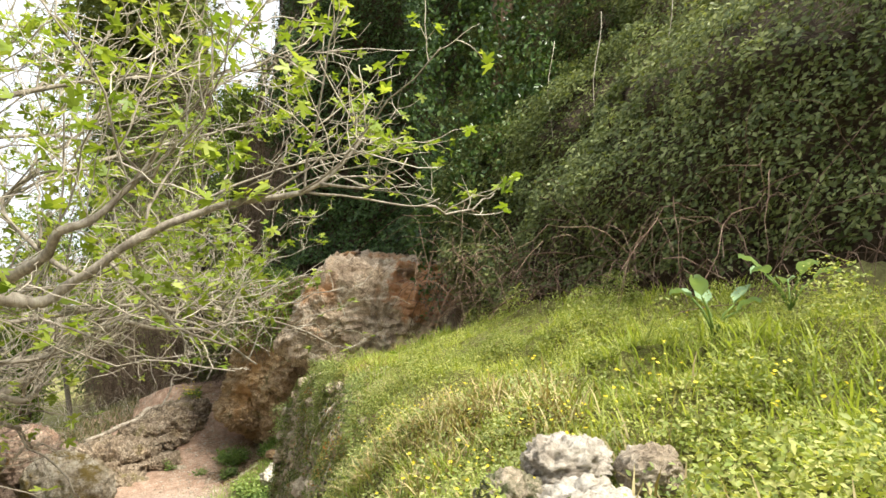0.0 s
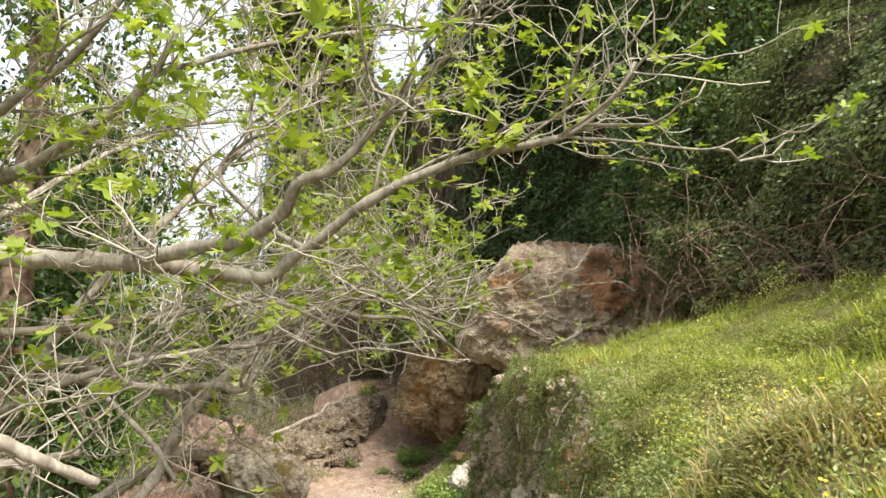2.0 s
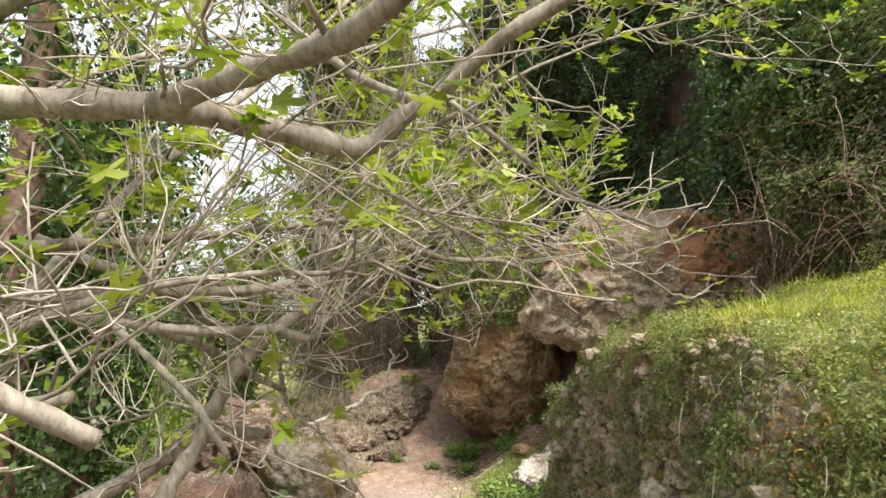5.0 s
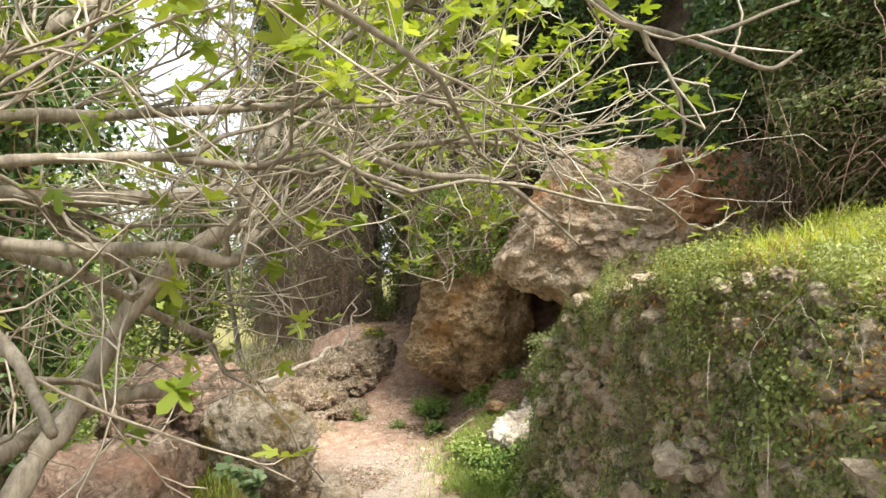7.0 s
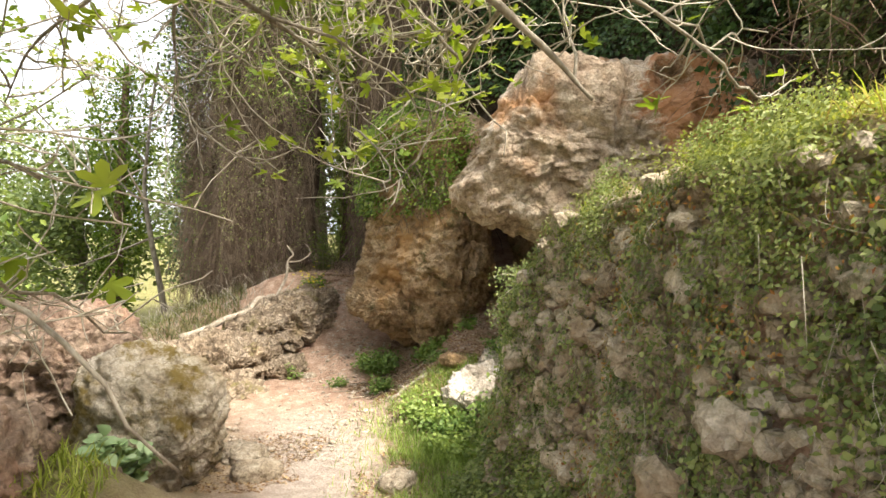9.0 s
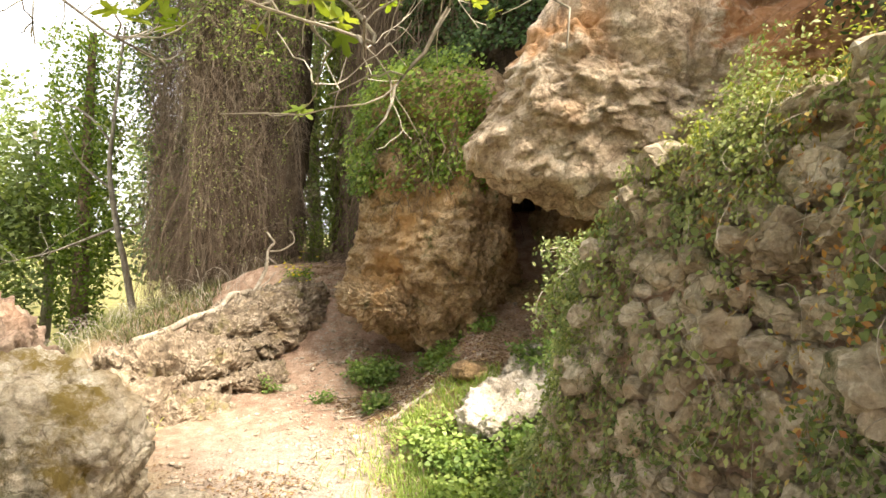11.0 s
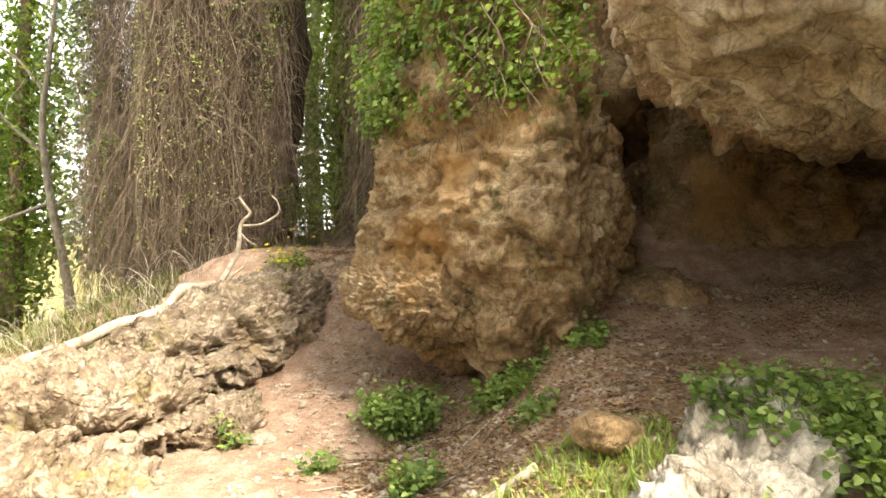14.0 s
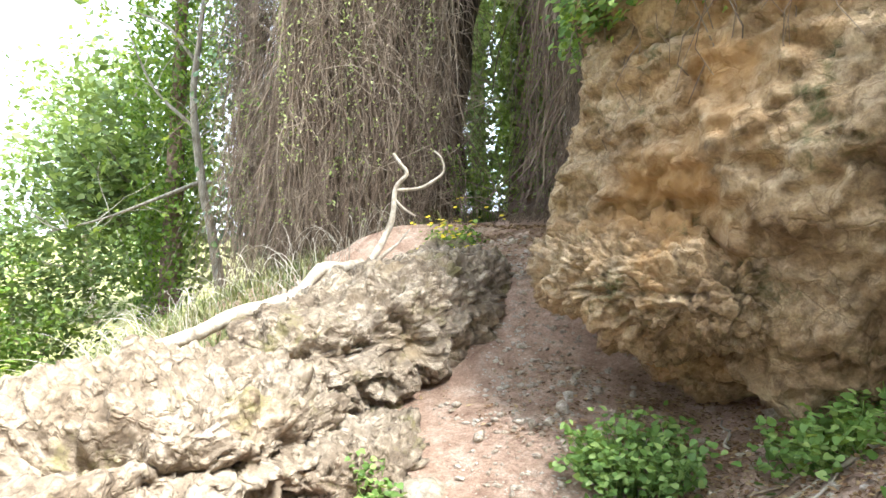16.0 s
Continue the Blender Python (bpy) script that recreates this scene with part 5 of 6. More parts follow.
FIG_LIMBS = [
    ("trunk", [(-4.25, 4.5, -1.05), (-3.95, 4.8, -0.35), (-3.77, 5.01, 0.14), (-3.73, 5.16, 0.30), (-3.66, 5.32, 0.62), (-3.45, 5.40, 0.86), (-3.26, 5.50, 1.00)], 0.050, 0.033),
    ("limb", [(-3.27, 5.50, 0.98), (-3.27, 5.60, 1.14), (-3.15, 6.00, 1.27), (-3.07, 6.42, 1.42), (-2.62, 6.65, 1.51), (-2.16, 6.89, 1.50), (-1.80, 7.17, 1.40), (-1.45, 7.42, 1.25)], 0.033, 0.007),
    ("limb", [(-3.07, 6.42, 1.41), (-2.76, 6.58, 1.32), (-2.38, 6.76, 1.30), (-2.07, 6.93, 1.08), (-1.92, 7.05, 0.95)], 0.026, 0.007),
    ("limb", [(-4.50, 4.60, 0.98), (-3.99, 4.93, 1.05), (-3.77, 5.08, 1.05), (-3.49, 5.33, 1.08), (-3.28, 5.57, 1.13)], 0.034, 0.028),
    ("limb", [(-4.40, 4.70, 0.95), (-3.94, 4.85, 0.90), (-3.62, 4.91, 0.86), (-3.31, 5.07, 0.87), (-3.18, 5.20, 0.83), (-3.19, 5.40, 0.92), (-3.27, 5.58, 1.12)], 0.027, 0.025),
    ("limb", [(-4.40, 4.75, 1.30), (-3.96, 5.04, 1.09), (-3.80, 5.18, 0.96), (-3.66, 5.41, 0.76)], 0.032, 0.026),
    ("limb", [(-4.50, 4.80, 1.10), (-4.13, 5.22, 0.88), (-3.95, 5.46, 0.77), (-3.91, 5.78, 0.62), (-3.76, 6.12, 0.45)], 0.034, 0.022),
    ("limb", [(-3.30, 5.62, 1.15), (-3.31, 5.96, 1.54), (-3.20, 6.27, 1.93), (-2.93, 6.62, 2.25), (-2.6, 7.1, 2.6)], 0.032, 0.012),
    ("limb", [(-4.9, 4.3, 0.9), (-4.15, 3.78, 1.66), (-3.66, 3.81, 1.64), (-3.12, 3.90, 1.61), (-2.83, 4.14, 1.59), (-2.58, 4.35, 1.56), (-2.38, 4.37, 1.69), (-1.92, 4.34, 1.99), (-1.39, 4.36, 2.19), (-0.92, 4.37, 2.27), (-0.69, 4.41, 2.44), (-0.54, 4.43, 2.67)], 0.064, 0.009),
    ("limb", [(-3.12, 3.90, 1.61), (-2.60, 3.78, 1.67), (-2.35, 3.68, 1.69), (-2.12, 3.58, 1.78), (-2.00, 3.50, 1.90), (-1.84, 3.53, 1.98), (-1.68, 3.56, 2.16), (-1.52, 3.58, 2.38)], 0.044, 0.012),
    ("limb", [(-0.92, 4.37, 2.27), (-0.60, 4.46, 2.25), (-0.2, 4.52, 2.20), (-0.02, 4.55, 2.26)], 0.010, 0.004),
    ("limb", [(-2.35, 4.36, 1.71), (-2.67, 4.46, 1.89), (-2.99, 4.55, 2.20), (-2.85, 4.67, 2.45), (-2.52, 4.85, 2.53)], 0.020, 0.008),
    ("limb", [(-4.9, 4.3, 1.5), (-4.44, 3.87, 2.07), (-4.07, 3.84, 2.34), (-3.69, 3.81, 2.55), (-3.45, 3.86, 2.74), (-3.1, 3.9, 3.2)], 0.040, 0.016),
    ("limb", [(-5.1, 4.4, 1.6), (-4.68, 4.23, 2.04), (-4.07, 4.26, 2.26), (-3.46, 4.29, 2.61), (-3.31, 4.31, 2.77), (-3.15, 4.32, 3.07)], 0.046, 0.020),
    ("limb", [(-3.6, 2.9, 1.20), (-3.04, 2.90, 0.96), (-2.89, 3.00, 0.87), (-2.78, 3.09, 0.79), (-2.70, 3.22, 0.69)], 0.034, 0.022),
    ("limb", [(-4.75, 4.6, -0.3), (-4.26, 5.22, 0.03), (-4.24, 5.53, 0.09), (-4.17, 5.75, 0.16), (-4.01, 5.98, 0.20), (-3.90, 6.16, 0.16)], 0.052, 0.034),
    ("limb", [(-3.6, 4.35, 0.9), (-3.18, 4.24, 0.64), (-3.07, 4.21, 0.54), (-2.95, 4.13, 0.47)], 0.017, 0.012),
    ("limb", [(-2.35, 4.72, 1.85), (-1.98, 4.69, 1.53), (-1.85, 4.67, 1.40), (-1.72, 4.64, 1.34), (-1.59, 4.67, 1.30), (-1.50, 4.69, 1.27), (-1.43, 4.70, 1.31)], 0.012, 0.005),
    ("limb", [(-1.72, 4.64, 1.34), (-1.58, 4.72, 1.39), (-1.40, 4.80, 1.47)], 0.007, 0.004),
    ("limb", [(-2.62, 6.65, 1.48), (-2.4, 7.4, 1.75), (-2.5, 8.2, 1.85), (-2.7, 9.0, 1.75), (-2.9, 9.6, 1.55)], 0.018, 0.005),
    ("limb", [(-3.05, 6.5, 1.45), (-3.1, 7.3, 1.75), (-3.4, 8.2, 1.95), (-3.7, 9.2, 1.85), (-3.9, 9.9, 1.65)], 0.018, 0.005),
    ("limb", [(-4.4, 4.6, 0.9), (-4.5, 5.3, 1.5), (-4.3, 6.0, 2.2), (-4.0, 6.6, 2.9), (-3.7, 7.0, 3.5)], 0.045, 0.015),
    ("limb", [(-5.2, 4.4, 1.2), (-5.4, 5.2, 2.0), (-5.2, 6.2, 2.8), (-4.9, 7.2, 3.4)], 0.045, 0.015),
    ("limb", [(-4.0, 6.6, 2.8), (-3.3, 7.4, 3.3), (-2.5, 8.0, 3.7), (-1.7, 8.4, 4.0)], 0.022, 0.008),
    ("limb", [(-2.93, 6.62, 2.25), (-2.3, 7.0, 2.75), (-1.6, 7.3, 3.1), (-0.9, 7.5, 3.3)], 0.018, 0.006),
    ("limb", [(-3.31, 4.31, 2.77), (-2.9, 5.0, 3.2), (-2.2, 5.6, 3.5), (-1.5, 6.0, 3.7)], 0.022, 0.008),
    ("limb", [(-2.16, 6.89, 1.50), (-2.3, 7.6, 1.47), (-2.6, 8.4, 1.35), (-2.8, 9.0, 1.10)], 0.016, 0.005),
    ("limb", [(-3.15, 6.0, 1.27), (-3.5, 6.9, 1.50), (-4.0, 7.8, 1.52), (-4.4, 8.6, 1.30)], 0.018, 0.005),
    ("limb", [(-3.15, 6.0, 1.27), (-3.3, 7.0, 1.37), (-3.2, 8.0, 1.32), (-3.3, 8.8, 1.05)], 0.016, 0.005),
    ("limb", [(-3.6, 7.1, 1.55), (-4.6, 8.0, 1.75), (-5.6, 8.8, 1.70), (-6.3, 9.4, 1.45)], 0.018, 0.005),
    ("limb", [(-4.9, 7.0, 3.3), (-4.6, 8.0, 3.6), (-4.3, 9.0, 3.6)], 0.022, 0.008),
    ("limb", [(-4.6, 4.2, 1.2), (-3.9, 4.9, 1.30), (-3.2, 5.5, 1.45), (-2.6, 5.9, 1.55), (-2.0, 6.3, 1.35)], 0.030, 0.008),
    ("limb", [(-4.5, 4.1, 0.6), (-3.8, 4.3, 0.95), (-3.3, 4.6, 1.10), (-2.95, 5.2, 1.15)], 0.028, 0.010),
    ("limb", [(-5.0, 4.0, -0.4), (-4.3, 3.7, 0.3), (-3.6, 3.5, 0.62), (-3.1, 3.6, 0.72)], 0.040, 0.018),
]


def fig_tree():
    rng = np.random.default_rng(81)
    tree = empty("fig_tree")
    part("trunk", tube(resample([(-5.3, 3.9, -1.3), (-5.15, 4.1, -0.5), (-4.95, 4.3, 0.6), (-5.0, 4.35, 1.5), (-5.3, 4.5, 2.6), (-5.4, 4.6, 3.6)], 24), np.linspace(0.17, 0.07, 24), 12, 0.25, 3), M_FIGBARK, tree)
    lines = []
    for k, (name, pts, r0, r1) in enumerate(FIG_LIMBS):
        n = len(pts) * 5
        l = resample(pts, n)
        l = l + 0.012 * np.stack([fbm(l, 5.0, 2, k), fbm(l, 5.0, 2, k + 40), fbm(l, 5.0, 2, k + 80)], 1)
        part(name, tube(l, np.linspace(r0, r1, n) * (1 + 0.10 * np.sin(np.arange(n) * 1.9)), 10 if r0 > 0.02 else 6, 0.22, k), M_FIGBARK, tree)
        lines.append(l)
    cut = np.array([-3.90, 6.17, 0.158])
    part("cut_end", tube([cut, cut + np.array([0.010, 0.016, -0.004])], [0.031, 0.029], 10), M_CUT, tree)
    # branches, twigs and leaves
    first = sprout(lines[1:], 4.2, (0.5, 1.25), 0.42, 0.22, 8, rng)
    second = sprout(first + lines[1:], 4.6, (0.2, 0.65), 0.50, 0.10, 7, rng)
    third = sprout(second, 3.4, (0.08, 0.24), 0.55, 0.12, 5, rng)
    for l in first:
        r = rng.uniform(0.006, 0.012)
        part("branch", tube(l, np.linspace(r, r * 0.45, len(l)), 5), M_FIGBARK, tree)
    for name, group, r in (("twig", second, 0.0045), ("fine_twig", third, 0.0032)):
        ob = part(name, strands(np.array(group), rng.uniform(0.8, 1.3, len(group)) * r, 0.6), M_TWIG, tree)
        ob["kind"] = "stuff"
    tips = np.array([l[-1] for l in third + second])
    high = smooth(0.7, 2.4, tips[:, 2]) * 0.42 + 0.10
    tips = tips[rng.random(len(tips)) < high]
    at = np.repeat(tips, 3, 0)
    at = at + rng.normal(0, 0.022, at.shape)
    ob = part("foliage", leaves(at, 0.098, "fig", (0, -0.1, 1), 1.0, rng=rng), M_FIGLEAF, tree)
    ob["kind"] = "stuff"
    tagged(tree, "spreading old fig tree with pale bare limbs and young leaves", "tree")


def round_tree(at, height, width, trunk, mat, label, count, size, seed, bare=0.25, lean=0.0):
    """A tree with a tapered trunk, limbs and a crown of leaf clumps."""
    rng = np.random.default_rng(seed)
    tree = empty("tree")
    base = np.array([at[0], at[1], float(ground_height(at[0], at[1])) - 0.1])
    t = np.linspace(0, 1, 12)[:, None]
    l = base + t * np.array([lean, 0, height * 0.8]) + 0.12 * np.sin(t * 5 + seed) * np.array([1, 0.6, 0])
    part("trunk", tube(l, np.linspace(trunk, trunk * 0.3, 12), 8, 0.2, seed), M_FIGBARK, tree)
    limbs = []
    for k in range(11):
        f = rng.uniform(bare, 0.95)
        s = l[int(f * 11)]
        d = rng.normal(0, 1, 3) * np.array([1, 1, 0.2]) + np.array([0, 0, 0.5])
        d /= np.linalg.norm(d)
        e = width * (1.1 - 0.5 * f) * rng.uniform(0.6, 1.0)
        u = np.linspace(0, 1, 6)[:, None]
        limbs.append(s + d * e * u + np.array([0, 0, 0.25 * e]) * u ** 2)
        part("limb", tube(limbs[-1], np.linspace(trunk * 0.3, trunk * 0.06, 6), 5), M_FIGBARK, tree)
    pts = np.concatenate([x[2:] for x in limbs])
    c = pts[rng.integers(len(pts), size=count // 22)] + rng.normal(0, width * 0.22, (count // 22, 3))
    q = np.repeat(c, 22, 0) + rng.normal(0, width * 0.085, (len(c) * 22, 3))
    part("crown", leaves(q, size * 1.15, "chip", (0, 0, 1), 1.2, rng=rng), mat, tree)
    tagged(tree, label, "tree")


def ivy_tree(at, height, radius, count, mat, seed, label):
    rng = np.random.default_rng(seed)
    tree = empty("ivy_clad_tree")
    z0 = float(ground_height(at[0], at[1])) - 0.1
    t = np.linspace(0, 1, 14)[:, None]
    l = np.array([at[0], at[1], z0]) + t * np.array([0.3, 0.2, height])
    part("trunk", tube(l, np.linspace(min(0.4 * radius, 0.18), radius * 0.1, 14), 9, 0.2, seed), M_BRAMBLE, tree)
    a, h = rng.uniform(0, 2 * np.pi, count), rng.random(count) ** 0.85
    r = radius * (0.7 + 0.5 * fbm(np.stack([np.cos(a) * 2, np.sin(a) * 2, h * height], 1), 0.8, 3, seed)) * (0.6 + 0.9 * h) * np.where(rng.random(count) < 0.28, 0.22, 1.0)
    q = np.stack([at[0] + 0.3 * h + np.cos(a) * r, at[1] + 0.2 * h + np.sin(a) * r, z0 + h * height], 1) + rng.normal(0, 0.08, (count, 3))
    q = patchy(q, 1.1, -0.25, seed)
    part("ivy", leaves(q, 0.10, "chip", np.stack([np.cos(a[:len(q)]), np.sin(a[:len(q)]), 0.5 + 0 * a[:len(q)]], 1), 1.2, rng=rng, droop=0.4), mat, tree)
    tagged(tree, label, "tree")


def sapling():
    tree = empty("bare_sapling")
    rng = np.random.default_rng(91)
    eye = np.array([-2.93, 7.55, -0.9])

    def out(pts):
        return [tuple(eye + 1.12 * (np.array(p) - eye)) for p in pts]
    trunk = resample(out([(-8.98, 16.9, -1.5), (-9.17, 16.89, -0.41), (-9.27, 16.86, 0.15), (-9.44, 16.93, 1.11), (-9.44, 17.05, 1.91), (-9.42, 17.18, 2.72), (-9.3, 17.2, 3.6)]), 30)
    trunk[0, 2] = ground_height(trunk[0, 0], trunk[0, 1]) - 0.1
    part("trunk", tube(trunk, np.linspace(0.075, 0.02, 30), 8, 0.2, 4), M_FIGBARK, tree)
    limbs = [resample(out(p), 16) for p in ([(-9.29, 16.86, 0.18), (-9.67, 16.49, -0.05), (-10.1, 16.22, -0.25), (-10.7, 16.0, -0.4)], [(-9.27, 16.86, 0.15), (-9.0, 17.0, 0.24), (-8.8, 17.05, 0.26)], [(-9.4, 16.93, 0.8), (-9.9, 16.8, 1.3), (-10.2, 16.7, 2.0)], [(-9.44, 17.0, 1.6), (-9.9, 17.0, 2.1), (-10.6, 17.0, 2.4)])]
    for l in limbs:
        part("limb", tube(l, np.linspace(0.03, 0.008, 16), 6), M_FIGBARK, tree)
    tw = sprout(limbs + [trunk], 3.0, (0.3, 0.8), 0.5, 0.1, 7, rng, 0.35)
    for l in tw:
        part("twig", tube(l, np.linspace(0.008, 0.003, len(l)), 4), M_TWIG, tree)
    tips = np.repeat(np.array([x[-1] for x in tw]), 4, 0)
    part("foliage", leaves(tips + rng.normal(0, 0.08, tips.shape), 0.10, "fig", (0, 0, 1), 1.0, rng=rng), M_FIGLEAF, tree)
    tagged(tree, "slender pale sapling with few leaves before the vines", "tree")


def dead_root():
    root = empty("dead_branch")
    bed = np.concatenate([rock(c, r, ang, 5, seed, bx, lu, ro, pi_, sc, st)[0] for name, c, r, ang, lev, seed, bx, lu, ro, pi_, sc, st, *_ in ROCKS if name in ("slab_rock", "ledge_rock")])
    for name, pts, r0, r1 in (
        ("root", [(-7.25, 13.95, -1.14), (-6.93, 14.19, -1.02), (-6.80, 14.29, -0.95), (-6.50, 14.67, -0.89), (-6.39, 14.93, -0.76), (-6.29, 15.24, -0.66)], 0.050, 0.036),
        ("stem", [(-6.29, 15.24, -0.71), (-6.16, 15.46, -0.33), (-6.14, 15.52, -0.05), (-6.06, 15.55, 0.06), (-6.10, 15.53, 0.14), (-6.16, 15.53, 0.22)], 0.026, 0.012),
        ("stem", [(-6.14, 15.52, -0.06), (-5.98, 15.58, -0.05), (-5.88, 15.62, 0.0), (-5.80, 15.66, 0.08), (-5.82, 15.67, 0.18), (-5.88, 15.68, 0.24)], 0.016, 0.007),
        ("stem", [(-6.29, 15.24, -0.71), (-6.20, 15.40, -0.56), (-6.12, 15.47, -0.48), (-6.06, 15.60, -0.36)], 0.018, 0.007),
        ("stem", [(-6.15, 15.5, -0.12), (-6.08, 15.53, -0.20), (-6.0, 15.57, -0.26)], 0.015, 0.006),
    ):
        l = resample(pts, len(pts) * 5)
        if name == "root":
            for k in range(len(l)):
                close = np.hypot(bed[:, 0] - l[k, 0], bed[:, 1] - l[k, 1]) < 0.07
                if close.any():
                    l[k, 2] = max(l[k, 2], bed[close, 2].max() + 0.02)
            l[1:-1, 2] = (l[:-2, 2] + l[1:-1, 2] + l[2:, 2]) / 3
        part(name, tube(l, np.linspace(r0, r1, len(l)), 8, 0.35, 6), M_DEADWOOD, root)
    tagged(root, "twisted bleached dead branch rooted on the rock slab", "dead branch")


# ---- litter ----
def litter():
    rng = np.random.default_rng(101)
    d, f = sphere(1)
    n = 6500
    y = rng.uniform(10.4, 16.2, n)
    x = np.interp(y, [8.5, 11, 13, 15, 16.2], [-3.7, -4.2, -3.9, -5.0, -5.4]) + rng.normal(0, 0.55, n) * np.interp(y, [12, 14.5, 16], [1.5, 0.6, 0.4])
    x[:2400], y[:2400] = rng.uniform(-4.4, -1.2, 2400), rng.uniform(11.8, 14.6, 2400)
    z = ground_height(x, y)
    s = rng.gamma(1.3, 0.0055, n) + 0.004
    sc = rng.uniform(0.6, 1.3, (n, 1, 3)) * s[:, None, None] * np.array([1, 1, 0.6])
    shape = d[None] * (1 + 0.25 * rng.normal(0, 1, (n, len(d), 1)))
    v = (shape * sc + np.stack([x, y, z + s * 0.2], 1)[:, None]).reshape(-1, 3)
    F = (f[None] + (np.arange(n) * len(d))[:, None, None]).reshape(-1, 3)
    tagged(part("pebbles", (v, F), M_PEBBLE, None), "pale limestone pebbles strewn over reddish earth", "pebbles", kind="stuff")
    n = 42000
    y = rng.uniform(9.5, 16.5, n)
    x = np.interp(y, [9, 12, 14, 16.5], [-4.2, -3.2, -3.4, -5.3]) + rng.normal(0, 0.9, n) * np.interp(y, [9, 13, 15, 16.5], [1.0, 1.2, 0.7, 0.4])
    x[:16000], y[:16000] = rng.uniform(-4.4, -1.0, 16000), rng.uniform(11.6, 14.9, 16000)
    q = patchy(np.stack([x, y, ground_height(x, y) + 0.008], 1), 1.3, -0.1, 15)
    tagged(part("fallen_leaves", leaves(q, 0.036, "oval", (0, 0, 1), 0.45, rng=rng), M_DRYLEAF, None), "brown fallen leaves scattered on the earth", "leaves", kind="stuff")
    for k in range(26):
        y0 = rng.uniform(11.5, 14.5)
        x0 = np.interp(y0, [11.5, 14.5], [-3.4, -3.8]) + rng.normal(0, 0.5)
        a = rng.uniform(0, np.pi)
        ln = rng.uniform(0.15, 0.55)
        t = np.linspace(-0.5, 0.5, 8)
        xx, yy = x0 + np.cos(a) * ln * t + 0.02 * np.sin(t * 9 + k), y0 + np.sin(a) * ln * t
        r = rng.uniform(0.005, 0.014)
        l = np.stack([xx, yy, ground_height(xx, yy) + r], 1)
        tagged(part("stick", tube(l, np.linspace(r, r * 0.5, 8), 6, 0.2, k), M_DEADWOOD if k % 3 else M_VINE, None), "dry brown stick lying on the bare earth", "stick", "sticks on the earth")
    x0, y0 = -3.5, 12.25
    t = np.linspace(-0.5, 0.5, 10)
    l = np.stack([x0 + 0.42 * t, y0 + 0.1 * t, ground_height(x0 + 0.42 * t, y0 + 0.1 * t) + 0.02], 1)
    tagged(part("stick", tube(l, np.full(10, 0.026), 8, 0.2, 5), M_DEADWOOD, None), "thick pale length of dead wood on the earth", "stick", "sticks on the earth")


M_TALLGRASS = leaf_material("tall_grass", (0.10, 0.12, 0.05), (0.20, 0.21, 0.10), (0.36, 0.33, 0.19), 0.3, 0.6)
M_LOOSEVINE = bark_material("loose_vine", (0.15, 0.11, 0.08), (0.30, 0.235, 0.17), (0.50, 0.42, 0.33), (1, 1, 1), 8.0)
M_MEADOW = leaf_material("meadow_weed", (0.20, 0.26, 0.07), (0.36, 0.40, 0.13), (0.56, 0.55, 0.25), 0.4, 0.55, 0.9)
M_FRESH = leaf_material("fresh_weed", (0.17, 0.25, 0.06), (0.30, 0.40, 0.11), (0.45, 0.53, 0.20), 0.4, 0.5, 1.6)
M_REDLEAF = leaf_material("reddened_leaf", (0.30, 0.10, 0.04), (0.42, 0.24, 0.08), (0.55, 0.42, 0.16), 0.3, 0.6)
M_EDGEHERB = leaf_material("edge_herb", (0.18, 0.23, 0.08), (0.33, 0.38, 0.15), (0.52, 0.55, 0.27), 0.35, 0.5, 1.4)
M_CREEPER = leaf_material("creeper_leaf", (0.11, 0.15, 0.05), (0.23, 0.28, 0.10), (0.42, 0.45, 0.21), 0.35, 0.5, 1.6)
M_ARUM = leaf_material("arum_leaf", (0.22, 0.32, 0.18), (0.30, 0.42, 0.24), (0.42, 0.52, 0.34), 0.2, 0.3)
M_BRAMBLE = bark_material("bramble_stem", (0.10, 0.06, 0.045), (0.22, 0.14, 0.10), (0.36, 0.27, 0.19), (1, 1, 1), 10.0)
# shade between the hanging vines, put into a near-black colour
M_GAPSHADE = bark_material("curtain_gap_shade", (0.03, 0.02, 0.015), (0.07, 0.05, 0.035), (0.13, 0.095, 0.07), (1, 1, 0.08), 14.0)
M_PEBBLE = rock_material("pebble", (0.40, 0.31, 0.23), (0.60, 0.51, 0.41), (0.76, 0.70, 0.61), (0.36, 0.22, 0.14), 0.55)

vine_curtain()
cliff_growth()
fig_tree()
dry_stone_wall()
terrace_plants()
sapling()
dead_root()
round_tree((-13.5, 20.5), 7.0, 2.6, 0.16, M_WOODS, "light green leafy tree on the slope below", 9000, 0.15, 301)
round_tree((-17.0, 17.0), 6.5, 2.8, 0.18, M_WOODS, "light green leafy tree on the slope below", 9000, 0.16, 302)
round_tree((-12.5, 27.0), 9.0, 3.2, 0.20, M_WOODS, "tall light green tree behind the vine curtain", 9000, 0.18, 303)
round_tree((-21.0, 26.0), 8.0, 3.6, 0.22, M_WOODS, "light green leafy tree far down the slope", 9000, 0.2, 304)
round_tree((-8.2, 24.5), 13.0, 3.0, 0.2, M_WOODS, "bright leafy tree seen through the gully", 16000, 0.15, 305, 0.05)
round_tree((-6.3, 20.5), 11.0, 2.0, 0.14, M_WOODS, "tall leafy tree rising behind the gully", 11000, 0.12, 309, 0.15)
round_tree((-24.0, 14.0), 6.5, 3.4, 0.2, M_WOODS, "light green leafy tree far down the slope", 8000, 0.2, 306)
